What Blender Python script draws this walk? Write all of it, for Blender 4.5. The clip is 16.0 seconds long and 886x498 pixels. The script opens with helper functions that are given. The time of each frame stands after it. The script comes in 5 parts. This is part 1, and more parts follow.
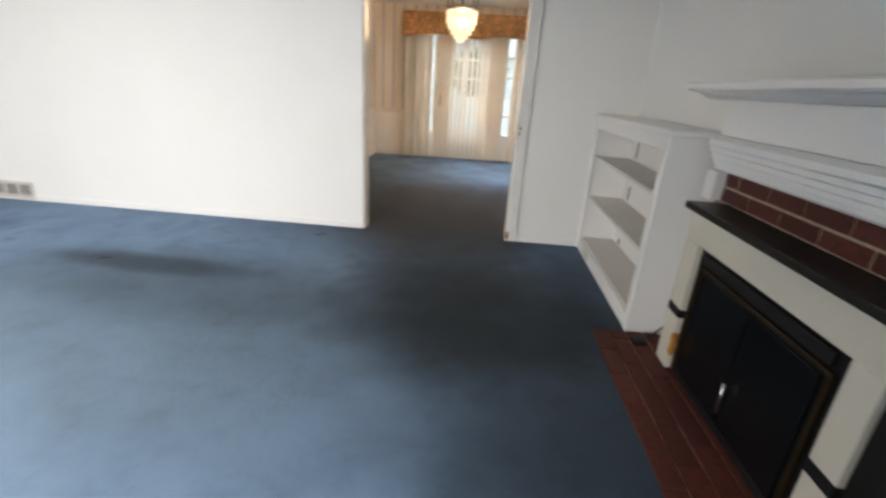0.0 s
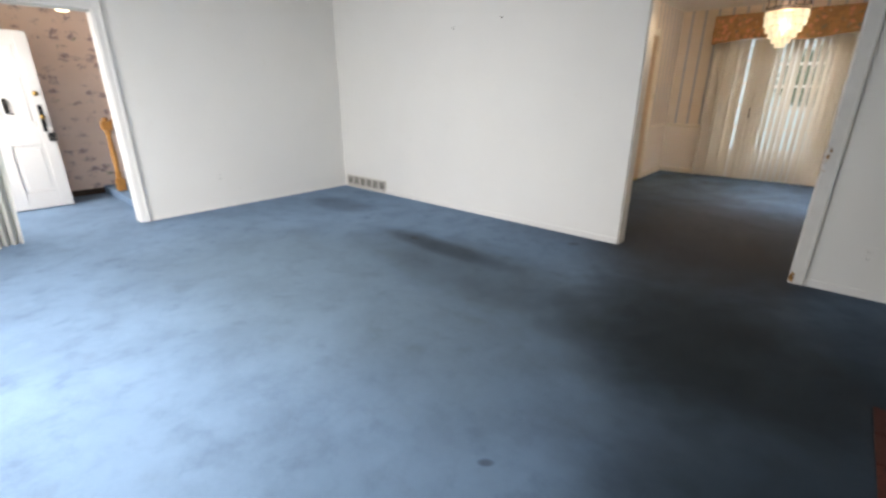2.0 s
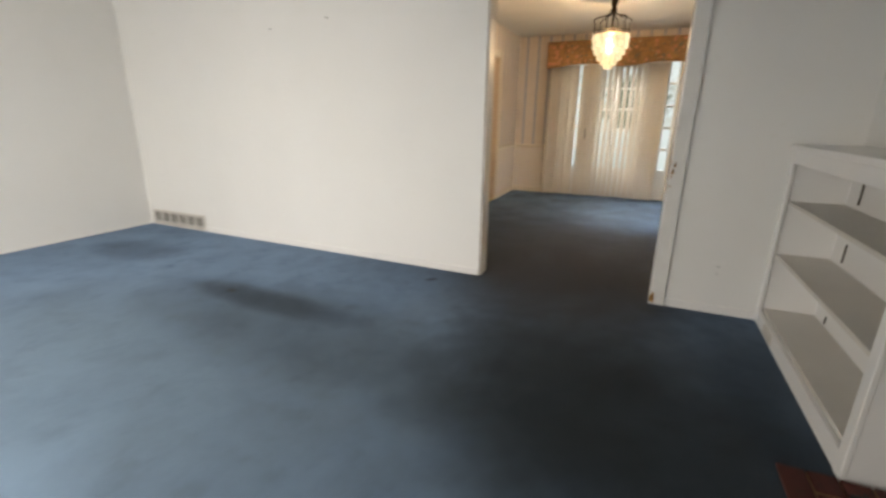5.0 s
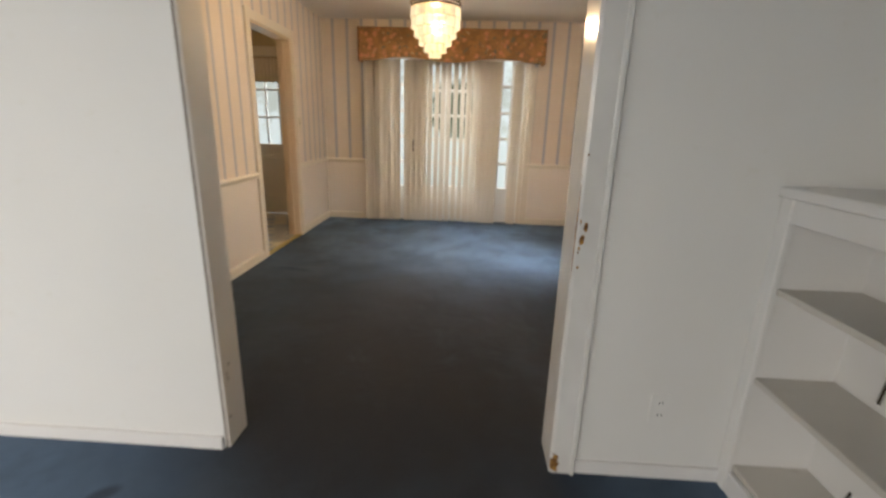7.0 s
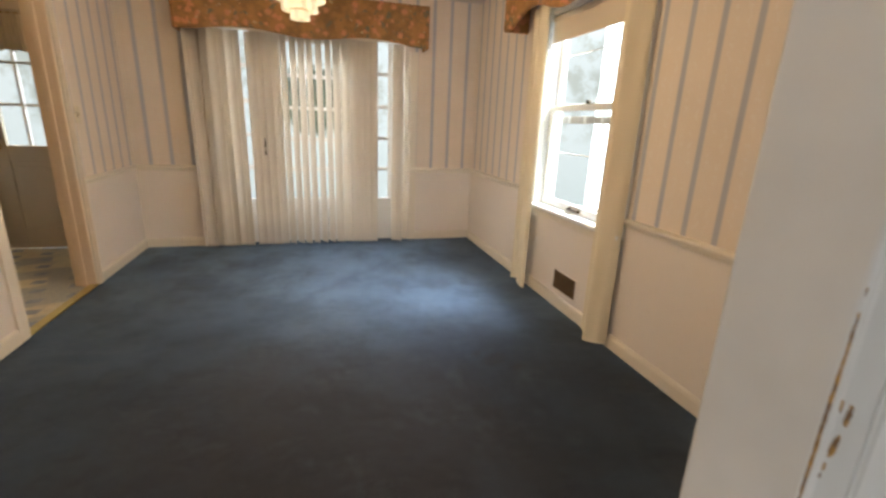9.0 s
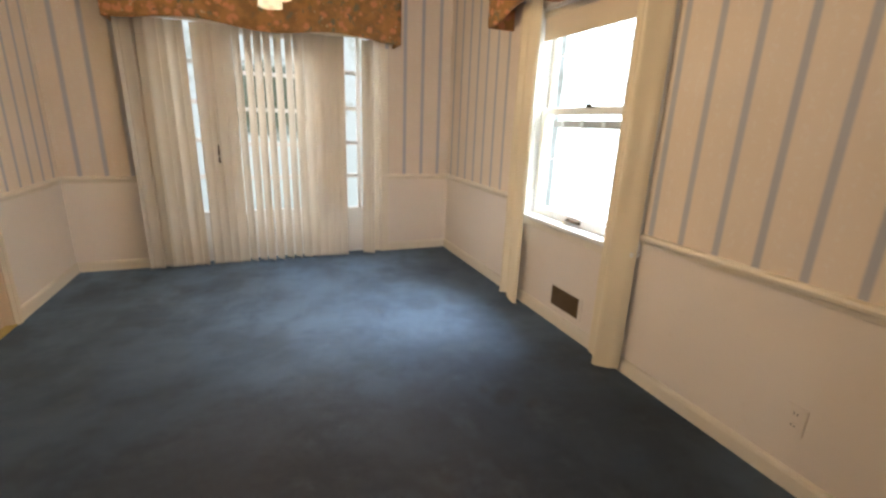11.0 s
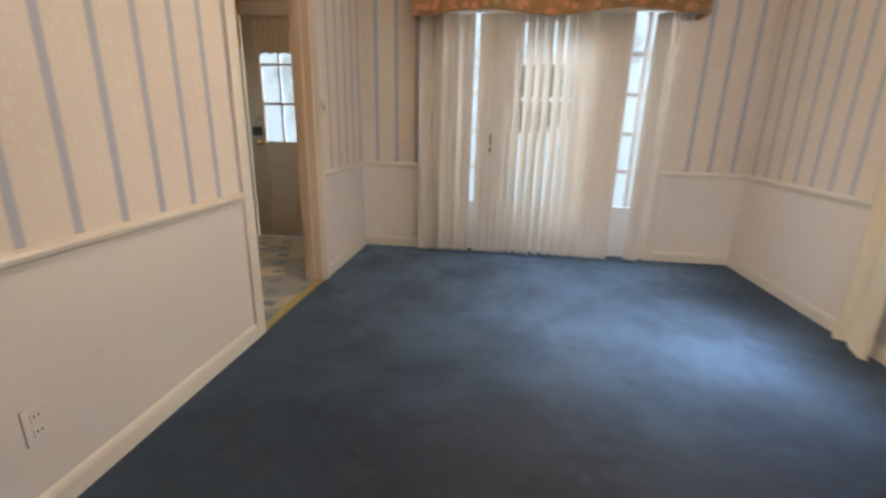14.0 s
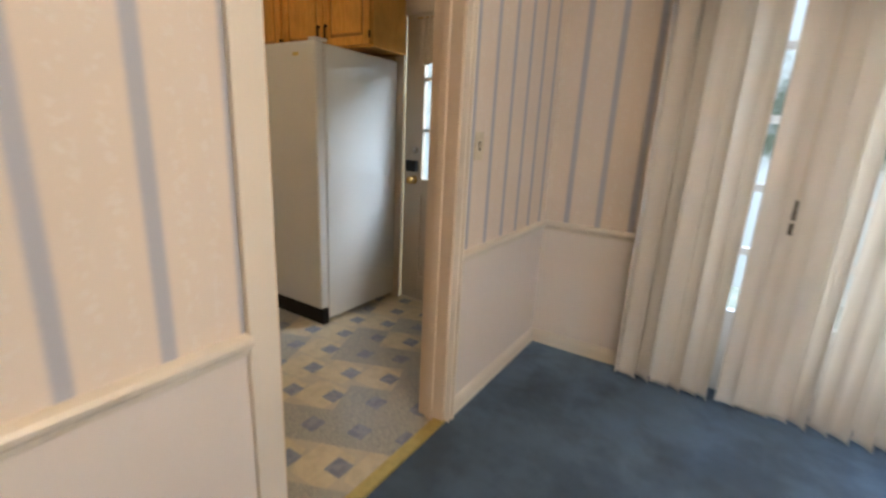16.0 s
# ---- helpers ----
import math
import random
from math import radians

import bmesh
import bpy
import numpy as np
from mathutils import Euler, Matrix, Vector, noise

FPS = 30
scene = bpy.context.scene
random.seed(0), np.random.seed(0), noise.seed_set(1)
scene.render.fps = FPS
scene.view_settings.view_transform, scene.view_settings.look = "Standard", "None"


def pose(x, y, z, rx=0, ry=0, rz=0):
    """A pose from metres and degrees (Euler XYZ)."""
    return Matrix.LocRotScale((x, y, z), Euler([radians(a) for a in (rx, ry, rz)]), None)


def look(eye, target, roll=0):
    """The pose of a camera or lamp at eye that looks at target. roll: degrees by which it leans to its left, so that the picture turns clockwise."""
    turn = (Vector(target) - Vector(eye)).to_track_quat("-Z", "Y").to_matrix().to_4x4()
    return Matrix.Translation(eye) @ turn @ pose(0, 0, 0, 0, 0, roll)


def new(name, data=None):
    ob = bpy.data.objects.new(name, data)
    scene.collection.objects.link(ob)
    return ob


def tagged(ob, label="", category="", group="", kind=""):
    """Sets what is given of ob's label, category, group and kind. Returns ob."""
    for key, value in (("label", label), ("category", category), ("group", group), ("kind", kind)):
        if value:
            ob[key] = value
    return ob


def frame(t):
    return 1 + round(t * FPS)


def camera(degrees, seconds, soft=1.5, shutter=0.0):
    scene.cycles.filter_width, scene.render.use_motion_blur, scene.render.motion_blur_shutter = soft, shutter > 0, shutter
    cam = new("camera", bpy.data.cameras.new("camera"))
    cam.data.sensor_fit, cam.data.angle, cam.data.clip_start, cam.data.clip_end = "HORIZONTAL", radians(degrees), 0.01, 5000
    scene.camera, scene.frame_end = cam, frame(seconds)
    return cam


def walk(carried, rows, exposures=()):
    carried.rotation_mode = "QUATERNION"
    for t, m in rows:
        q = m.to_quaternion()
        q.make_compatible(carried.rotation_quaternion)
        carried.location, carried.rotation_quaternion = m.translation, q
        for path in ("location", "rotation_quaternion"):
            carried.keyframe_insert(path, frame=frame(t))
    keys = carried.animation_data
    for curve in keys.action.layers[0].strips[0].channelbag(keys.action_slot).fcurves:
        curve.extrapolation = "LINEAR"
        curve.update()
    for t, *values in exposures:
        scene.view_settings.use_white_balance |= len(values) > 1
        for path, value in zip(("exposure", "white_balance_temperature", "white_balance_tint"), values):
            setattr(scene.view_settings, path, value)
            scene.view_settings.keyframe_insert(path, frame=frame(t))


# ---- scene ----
cam = camera(90.7, 16.0, soft=2.6, shutter=0.5)
PATH = [
    (0, (0.973, -3.615, 1.215), (0.837, -1.745, 0.518), 3.5),
    (0.3, (1.035, -3.614, 1.222), (0.656, -1.777, 0.528), 3.1),
    (0.5, (1.188, -3.626, 1.271), (0.585, -1.856, 0.562), 1.4),
    (1, (1.317, -3.7, 1.287), (0.32, -2.103, 0.613), -0.7),
    (1.5, (1.288, -3.737, 1.3), (0.157, -2.234, 0.621), -0.1),
    (2, (1.29, -3.82, 1.298), (0.044, -2.412, 0.618), -0.0),
    (2.5, (1.3, -3.806, 1.229), (-0.024, -2.463, 0.562), 0.4),
    (3, (1.312, -3.813, 1.211), (-0.029, -2.483, 0.552), 0.2),
    (3.5, (1.306, -3.769, 1.183), (0.008, -2.395, 0.53), 0.3),
    (4, (1.222, -3.625, 1.143), (0.039, -2.14, 0.515), 0.3),
    (4.5, (1.127, -3.585, 1.252), (0.11, -1.978, 0.633), -0.0),
    (5, (1.077, -3.124, 1.206), (0.296, -1.375, 0.629), 0.7),
    (5.2, (1.059, -2.936, 1.212), (0.364, -1.149, 0.643), 1.2),
    (7.3, (0.857, -1.18, 1.232), (0.832, 0.746, 0.693), 2.0),
    (7.5, (0.838, -1.062, 1.231), (0.855, 0.865, 0.696), 2.4),
    (8, (0.772, -0.799, 1.282), (0.908, 1.119, 0.734), 3.0),
    (8.5, (0.679, -0.52, 1.269), (1.017, 1.378, 0.735), 2.2),
    (9, (0.666, -0.32, 1.254), (1.202, 1.528, 0.706), 2.3),
    (11.5, (0.482, 0.098, 1.318), (1.211, 1.878, 0.769), 2.1),
    (12, (0.419, 0.11, 1.339), (1.022, 1.932, 0.777), 2.3),
    (12.5, (0.405, 0.118, 1.314), (0.831, 1.988, 0.748), 2.1),
    (13, (0.351, 0.128, 1.281), (0.608, 2.028, 0.712), 1.9),
    (13.5, (0.315, 0.17, 1.272), (0.345, 2.077, 0.668), 2.1),
    (14, (0.297, 0.41, 1.137), (0.057, 2.317, 0.585), 1.4),
    (14.5, (0.285, 0.7, 1.1), (-0.229, 2.558, 0.568), 2.0),
    (15, (0.242, 1.05, 1.203), (-0.478, 2.831, 0.647), 1.4),
    (15.5, (0.139, 1.458, 1.231), (-0.754, 3.168, 0.704), 2.0),
    (16, (-0.073, 1.846, 1.266), (-1.105, 3.481, 0.753), 2.9),
]
walk(cam, [(t, look(eye, target, roll)) for t, eye, target, roll in PATH], exposures=[(0, 0.25, 6650, 10), (1, 0.10, 6600, 10), (2.5, -0.22, 6550, 10), (4, -0.24, 6750, 10), (5, -0.15, 7200, 10), (7.3, -0.15, 6950, 10), (9, -0.05, 6850, 10), (12.5, -0.05, 6400, 10), (13.5, -0.08, 6050, 10), (14.5, 0.06, 5850, 10), (16, 0.1, 5900, 9)])

# ---- light ----
world = bpy.data.worlds.new("sky")
scene.world = world
world.use_nodes = True
wn = world.node_tree
sky = wn.nodes.new("ShaderNodeTexSky")
sky.sky_type, sky.sun_disc = "NISHITA", False
sky.sun_elevation, sky.sun_rotation = radians(50), radians(250)
wn.nodes["Background"].inputs[1].default_value = 0.12
wn.links.new(sky.outputs[0], wn.nodes["Background"].inputs[0])

sun = new("sun", bpy.data.lights.new("sun", "SUN"))
sun.data.energy, sun.data.angle, sun.data.color = 1.0, radians(12), (1, 0.95, 0.88)
sun.matrix_world = look((-9, -3, 12), (0, 0, 0))


def window_light(name, x, y, z, target, w, h, watts, colour, spread=180):
    lamp = new(name, bpy.data.lights.new(name, "AREA"))
    lamp.data.shape, lamp.data.size, lamp.data.size_y = "RECTANGLE", w, h
    lamp.data.energy, lamp.data.color = watts, colour
    lamp.data.spread = radians(spread)
    lamp.matrix_world = look((x, y, z), target)
    return lamp


DAY = (1.0, 0.955, 0.91)
window_light("living_window_light", -1.35, -4.74, 1.2, (-1.85, -3.4, 0.10), 3.2, 1.6, 156, DAY, 150)
window_light("front_door_light", -4.95, -4.02, 1.1, (-4.75, -2.3, 0.0), 0.85, 1.95, 56, DAY)
# open sky over the garden, high outside the dining room's window and door
window_light("east_sky_light", 3.95, 1.35, 3.9, (1.4, 2.95, 0.1), 2.6, 1.8, 900, (0.74, 0.87, 1.0))
window_light("north_sky_light", 0.7, 6.4, 3.7, (0.7, 3.6, 0.4), 3.0, 2.0, 440, (0.80, 0.90, 1.0))
bulb = new("chandelier_bulb", bpy.data.lights.new("chandelier_bulb", "POINT"))
bulb.data.energy, bulb.data.color, bulb.data.shadow_soft_size = 134, (1.0, 0.72, 0.43), 0.035
bulb.location = (0.61, 2.13, 1.94)
bulb = new("foyer_bulb", bpy.data.lights.new("foyer_bulb", "POINT"))
bulb.data.energy, bulb.data.color, bulb.data.shadow_soft_size = 14, (1.0, 0.68, 0.38), 0.05
bulb.location = (-4.95, -2.63, 2.16)
bulb = new("kitchen_bulb", bpy.data.lights.new("kitchen_bulb", "POINT"))
bulb.data.energy, bulb.data.color, bulb.data.shadow_soft_size = 11, (1.0, 0.68, 0.36), 0.12
bulb.location = (-2.3, 2.4, 2.2)


# ---- materials ----
class Nodes:
    """A small helper round one material's node tree."""

    def __init__(self, name, rough=0.5, metal=0.0, spec=0.5):
        self.mat = bpy.data.materials.new(name)
        self.mat.use_nodes = True
        self.tree = self.mat.node_tree
        self.bsdf = self.tree.nodes["Principled BSDF"]
        self.bsdf.inputs["Roughness"].default_value = rough
        self.bsdf.inputs["Metallic"].default_value = metal
        self.bsdf.inputs["Specular IOR Level"].default_value = spec
        self.pos = self.add("ShaderNodeNewGeometry").outputs["Position"]

    def add(self, kind, **values):
        node = self.tree.nodes.new(kind)
        for key, value in values.items():
            setattr(node, key, value)
        return node

    def put(self, socket, value):
        if isinstance(value, bpy.types.NodeSocket):
            self.tree.links.new(value, socket)
        elif isinstance(value, tuple) and len(value) == 3 and socket.type == "RGBA":
            socket.default_value = (*value, 1)
        else:
            socket.default_value = value

    def math(self, op, a, b=0.0, clamp=False):
        node = self.add("ShaderNodeMath", operation=op, use_clamp=clamp)
        self.put(node.inputs[0], a)
        self.put(node.inputs[1], b)
        return node.outputs[0]

    def noise(self, scale, detail=3.0, rough=0.55, stretch=(1, 1, 1), vector=None):
        m = self.add("ShaderNodeMapping")
        self.put(m.inputs[0], vector or self.pos)
        m.inputs["Scale"].default_value = stretch
        n = self.add("ShaderNodeTexNoise")
        self.put(n.inputs["Vector"], m.outputs[0])
        n.inputs["Scale"].default_value, n.inputs["Detail"].default_value = scale, detail
        n.inputs["Roughness"].default_value = rough
        return n.outputs["Fac"]

    def ramp(self, fac, lo, hi):
        node = self.add("ShaderNodeMapRange", interpolation_type="SMOOTHSTEP")
        self.put(node.inputs[0], fac)
        node.inputs[1].default_value, node.inputs[2].default_value = lo, hi
        return node.outputs[0]

    def mix(self, fac, a, b):
        node = self.add("ShaderNodeMix", data_type="RGBA")
        self.put(node.inputs[0], fac)
        self.put(node.inputs[6], a)
        self.put(node.inputs[7], b)
        return node.outputs[2]

    def axes(self):
        node = self.add("ShaderNodeSeparateXYZ")
        self.put(node.inputs[0], self.pos)
        return node.outputs

    def colour(self, value):
        self.put(self.bsdf.inputs["Base Color"], value)

    def bump(self, height, strength=0.3, distance=0.01):
        node = self.add("ShaderNodeBump")
        node.inputs["Strength"].default_value, node.inputs["Distance"].default_value = strength, distance
        self.put(node.inputs["Height"], height)
        self.put(self.bsdf.inputs["Normal"], node.outputs[0])


def paint(name, colour, rough=0.5, stain=0.08, relief=0.15, patchy=0.12):
    n = Nodes(name, rough)
    dark = tuple(c * (1 - stain) for c in colour)
    worn = tuple(c * (1 - 1.8 * stain) for c in (colour[0], colour[1] * 0.99, colour[2] * 0.96))
    c = n.mix(n.ramp(n.noise(1.3), 0.35, 0.7), colour, dark)
    c = n.mix(n.ramp(n.noise(14, 4), 0.62, 0.8), c, worn)
    n.colour(c)
    n.bump(n.noise(160, 2), relief, 0.002)
    n.put(n.bsdf.inputs["Roughness"], n.math("ADD", rough - patchy / 2, n.math("MULTIPLY", n.noise(5), patchy)))
    return n.mat


def plain(name, colour, rough=0.4, metal=0.0, vary=0.15, scale=30, spec=0.5):
    n = Nodes(name, rough, metal, spec)
    n.colour(n.mix(n.ramp(n.noise(scale), 0.35, 0.7), colour, tuple(c * (1 - vary) for c in colour)))
    n.put(n.bsdf.inputs["Roughness"], n.math("ADD", rough - 0.05, n.math("MULTIPLY", n.noise(scale * 1.7), 0.1)))
    return n.mat


def blot(n, xyz, x, y, rx, ry, turn=0.0):
    """1 inside a soft, ragged patch of the floor, 0 outside."""
    c, s = math.cos(radians(turn)), math.sin(radians(turn))
    dx, dy = n.math("SUBTRACT", xyz[0], x), n.math("SUBTRACT", xyz[1], y)
    u = n.math("ADD", n.math("MULTIPLY", dx, c / rx), n.math("MULTIPLY", dy, s / rx))
    v = n.math("ADD", n.math("MULTIPLY", dx, -s / ry), n.math("MULTIPLY", dy, c / ry))
    d = n.math("ADD", n.math("MULTIPLY", u, u), n.math("MULTIPLY", v, v))
    d = n.math("ADD", d, n.math("MULTIPLY", n.math("SUBTRACT", n.noise(1.9, 3), 0.5), 0.6))
    return n.math("SUBTRACT", 1.0, n.ramp(d, 0.0, 1.3))


def carpet():
    n = Nodes("blue_carpet", 0.95, 0, 0.15)
    xyz = n.axes()
    c = n.mix(n.ramp(n.noise(1.1, 4), 0.3, 0.7), (0.192, 0.292, 0.438), (0.164, 0.252, 0.382))
    c = n.mix(n.ramp(n.noise(6, 4), 0.5, 0.8), c, (0.130, 0.200, 0.305))
    tuft = n.noise(420, 2)
    c = n.mix(n.math("MULTIPLY", n.ramp(tuft, 0.4, 0.7), 0.35), c, (0.20, 0.295, 0.43))
    # crushed and brushed pile
    crush = n.math("MULTIPLY", n.ramp(n.noise(3.4, 7, 0.68), 0.44, 0.68), 0.26)
    c = n.mix(crush, c, n.mix(0.55, c, (0.010, 0.013, 0.018)))
    brushed = n.math("MULTIPLY", n.ramp(n.noise(2.3, 6, 0.7, (1.0, 1.6, 1.0)), 0.50, 0.72), 0.22)
    c = n.mix(brushed, c, (0.115, 0.150, 0.195))
    # grey tread-worn middle of the living room
    c = n.mix(n.math("MULTIPLY", blot(n, xyz, -1.1, -2.0, 2.3, 1.2, 12), 0.5), c, (0.125, 0.170, 0.200))
    soil_shade, dining_soil_shade = (0.011, 0.0145, 0.0155), (0.019, 0.024, 0.035)
    # trodden soil along the way from room to room, and painted shade
    # hearth side and dining floor also get the window light's falloff painted in
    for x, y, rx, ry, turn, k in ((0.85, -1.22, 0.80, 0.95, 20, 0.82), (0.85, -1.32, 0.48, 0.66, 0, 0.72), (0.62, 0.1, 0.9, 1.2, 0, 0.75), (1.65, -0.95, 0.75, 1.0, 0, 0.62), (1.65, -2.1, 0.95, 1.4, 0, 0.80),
                                  (-1.15, -1.10, 0.80, 0.17, -2, 0.62), (-0.75, -1.30, 1.5, 0.55, -5, 0.42), (-3.1, -0.75, 0.6, 0.28, 0, 0.38), (0.3, -2.0, 1.2, 0.9, 0, 0.20),
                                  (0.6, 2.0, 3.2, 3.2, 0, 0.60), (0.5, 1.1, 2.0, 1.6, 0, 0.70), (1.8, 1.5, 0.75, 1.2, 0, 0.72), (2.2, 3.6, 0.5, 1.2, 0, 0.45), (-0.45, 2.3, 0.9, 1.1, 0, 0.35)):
        c = n.mix(n.math("MULTIPLY", blot(n, xyz, x, y, rx, ry, turn), k), c, soil_shade if y < 0.5 else dining_soil_shade)
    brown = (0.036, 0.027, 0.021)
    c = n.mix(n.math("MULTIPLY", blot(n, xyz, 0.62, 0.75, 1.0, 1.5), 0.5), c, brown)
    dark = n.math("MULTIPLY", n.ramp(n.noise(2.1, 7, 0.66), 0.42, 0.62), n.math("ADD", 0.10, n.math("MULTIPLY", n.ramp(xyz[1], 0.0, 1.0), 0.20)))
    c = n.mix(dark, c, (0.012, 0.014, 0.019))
    # small dark spills
    for x, y, r in ((0.575, -2.773, 0.036), (-1.485, -1.083, 0.05), (1.58, 1.70, 0.10), (1.68, 1.60, 0.06), (1.50, 1.78, 0.05), (-0.3, -0.25, 0.06)):
        c = n.mix(n.math("MULTIPLY", blot(n, xyz, x, y, r, r * 0.6, 40), 0.6), c, (0.022, 0.022, 0.026))
    # lint and dust left lying on the pile
    lint = n.math("MULTIPLY", n.ramp(n.noise(4.3, 6, 0.65), 0.50, 0.74), n.math("MULTIPLY", n.ramp(xyz[1], 0.0, 0.8), 0.45))
    c = n.mix(lint, c, (0.062, 0.074, 0.092))
    n.colour(c)
    n.bsdf.inputs["Sheen Weight"].default_value = 0.05
    n.bsdf.inputs["Sheen Roughness"].default_value = 0.5
    n.bsdf.inputs["Sheen Tint"].default_value = (0.75, 0.87, 1, 1)
    n.bump(n.math("ADD", tuft, n.math("MULTIPLY", n.noise(22, 4), 1.6)), 0.6, 0.006)
    return n.mat


def striped_paper(name, axis, period, phase):
    n = Nodes(name, 0.6, 0, 0.3)
    u = n.math("DIVIDE", n.math("SUBTRACT", n.axes()[axis], phase), period)
    u = n.math("ABSOLUTE", n.math("SUBTRACT", n.math("FRACT", n.math("ADD", u, 0.5)), 0.5))
    base = n.mix(n.ramp(n.noise(2.0), 0.3, 0.7), (0.75, 0.655, 0.565), (0.71, 0.615, 0.52))
    lace = n.math("MULTIPLY", n.ramp(n.noise(55, 3), 0.52, 0.62), n.math("SUBTRACT", 1.0, n.ramp(n.math("ABSOLUTE", n.math("SUBTRACT", u, 0.33)), 0.05, 0.13)))
    c = n.mix(n.math("MULTIPLY", lace, 0.5), base, (0.78, 0.72, 0.66))
    edge = n.math("ADD", u, n.math("MULTIPLY", n.math("SUBTRACT", n.noise(70), 0.5), 0.02))
    c = n.mix(n.math("MULTIPLY", n.math("SUBTRACT", 1.0, n.ramp(edge, 0.105, 0.15)), 0.25), c, (0.62, 0.55, 0.50))
    c = n.mix(n.math("SUBTRACT", 1.0, n.ramp(edge, 0.045, 0.125)), c, (0.44, 0.445, 0.49))
    n.colour(c)
    n.bump(n.noise(240, 2), 0.12, 0.001)
    return n.mat


def sprigged_paper():
    n = Nodes("sprigged_wallpaper", 0.65, 0, 0.3)
    base = n.mix(n.ramp(n.noise(1.6), 0.3, 0.7), (0.74, 0.60, 0.52), (0.70, 0.55, 0.46))
    v = n.add("ShaderNodeTexVoronoi")
    m = n.add("ShaderNodeMapping")
    n.put(m.inputs[0], n.pos)
    m.inputs["Scale"].default_value = (1.0, 0.85, 1.35)
    n.put(v.inputs["Vector"], m.outputs[0])
    v.inputs["Scale"].default_value, v.inputs["Randomness"].default_value = 7.2, 0.6
    spot = n.math("ADD", v.outputs["Distance"], n.math("MULTIPLY", n.math("SUBTRACT", n.noise(34, 5, 0.75), 0.5), 1.7))
    spray = n.math("SUBTRACT", 1.0, n.ramp(spot, 0.26, 0.40))
    tone = n.mix(n.ramp(n.noise(30), 0.4, 0.6), (0.27, 0.22, 0.24), (0.40, 0.27, 0.26))
    c = n.mix(spray, base, n.mix(n.ramp(n.noise(9), 0.55, 0.65), tone, (0.28, 0.29, 0.20)))
    n.colour(c)
    n.bump(n.noise(240, 2), 0.12, 0.001)
    return n.mat


def floral_cloth():
    n = Nodes("floral_valance_cloth", 0.85, 0, 0.2)
    v = n.add("ShaderNodeTexVoronoi")
    n.put(v.inputs["Vector"], n.pos)
    v.inputs["Scale"].default_value = 13
    ragged = n.math("ADD", v.outputs["Distance"], n.math("MULTIPLY", n.math("SUBTRACT", n.noise(34, 4), 0.5), 0.7))
    c = n.mix(n.ramp(n.noise(7, 4), 0.38, 0.62), (0.40, 0.205, 0.078), (0.25, 0.14, 0.060))
    c = n.mix(n.math("SUBTRACT", 1.0, n.ramp(ragged, 0.25, 0.42)), c, (0.56, 0.25, 0.13))
    c = n.mix(n.ramp(n.noise(16, 4), 0.58, 0.68), c, (0.16, 0.15, 0.10))
    c = n.mix(n.ramp(n.noise(24, 3), 0.66, 0.74), c, (0.56, 0.42, 0.28))
    n.colour(c)
    n.bump(n.noise(500, 2), 0.3, 0.001)
    return n.mat


def vinyl():
    """Printed sheet: large square blocks in cream and grey with small blue squares in a pinwheel."""
    n = Nodes("patterned_vinyl", 0.35, 0, 0.5)
    xyz = n.axes()
    big, small = 0.200, 0.082
    det = big * big + small * small

    def lattice(ox, oy):
        x, y = n.math("SUBTRACT", xyz[0], -1.491 + ox), n.math("SUBTRACT", xyz[1], 3.164 + oy)
        a = n.math("ADD", n.math("MULTIPLY", x, big / det), n.math("MULTIPLY", y, small / det))
        b = n.math("ADD", n.math("MULTIPLY", x, -small / det), n.math("MULTIPLY", y, big / det))
        ra, rb = n.math("ROUND", a), n.math("ROUND", b)
        a, b = n.math("SUBTRACT", a, ra), n.math("SUBTRACT", b, rb)
        dx = n.math("SUBTRACT", n.math("MULTIPLY", a, big), n.math("MULTIPLY", b, small))
        dy = n.math("ADD", n.math("MULTIPLY", a, small), n.math("MULTIPLY", b, big))
        return ra, rb, n.math("MAXIMUM", n.math("ABSOLUTE", dx), n.math("ABSOLUTE", dy))

    ra, rb, far = lattice((big + small) / 2, (big - small) / 2)
    joined = n.add("ShaderNodeCombineXYZ")
    n.put(joined.inputs[0], ra)
    n.put(joined.inputs[1], rb)
    pick = n.add("ShaderNodeTexWhiteNoise", noise_dimensions="2D")
    n.put(pick.inputs["Vector"], joined.outputs[0])
    cream = n.mix(n.ramp(n.noise(18, 4), 0.35, 0.7), (0.66, 0.57, 0.39), (0.56, 0.48, 0.32))
    grey = n.mix(n.ramp(n.noise(40, 5, 0.7, (1, 3, 1)), 0.35, 0.65), (0.47, 0.44, 0.36), (0.27, 0.27, 0.26))
    c = n.mix(n.math("GREATER_THAN", pick.outputs["Value"], 0.48), cream, grey)
    c = n.mix(n.math("MULTIPLY", n.math("GREATER_THAN", far, big / 2 - 0.003), 0.4), c, (0.40, 0.37, 0.32))
    _, _, near = lattice(0, 0)
    c = n.mix(n.math("LESS_THAN", near, small / 2), c, n.mix(n.ramp(n.noise(30), 0.4, 0.6), (0.19, 0.21, 0.28), (0.28, 0.30, 0.35)))
    n.colour(c)
    n.bump(n.noise(90, 3), 0.08, 0.001)
    return n.mat


def wood(name, light, dark, along=(12, 12, 1.2), rough=0.35):
    n = Nodes(name, rough)
    grain = n.noise(9, 6, 0.65, along)
    c = n.mix(n.ramp(grain, 0.35, 0.68), light, dark)
    n.colour(n.mix(n.ramp(n.noise(2.5), 0.4, 0.7), c, tuple(v * 0.8 for v in dark)))
    n.bump(grain, 0.1, 0.002)
    return n.mat


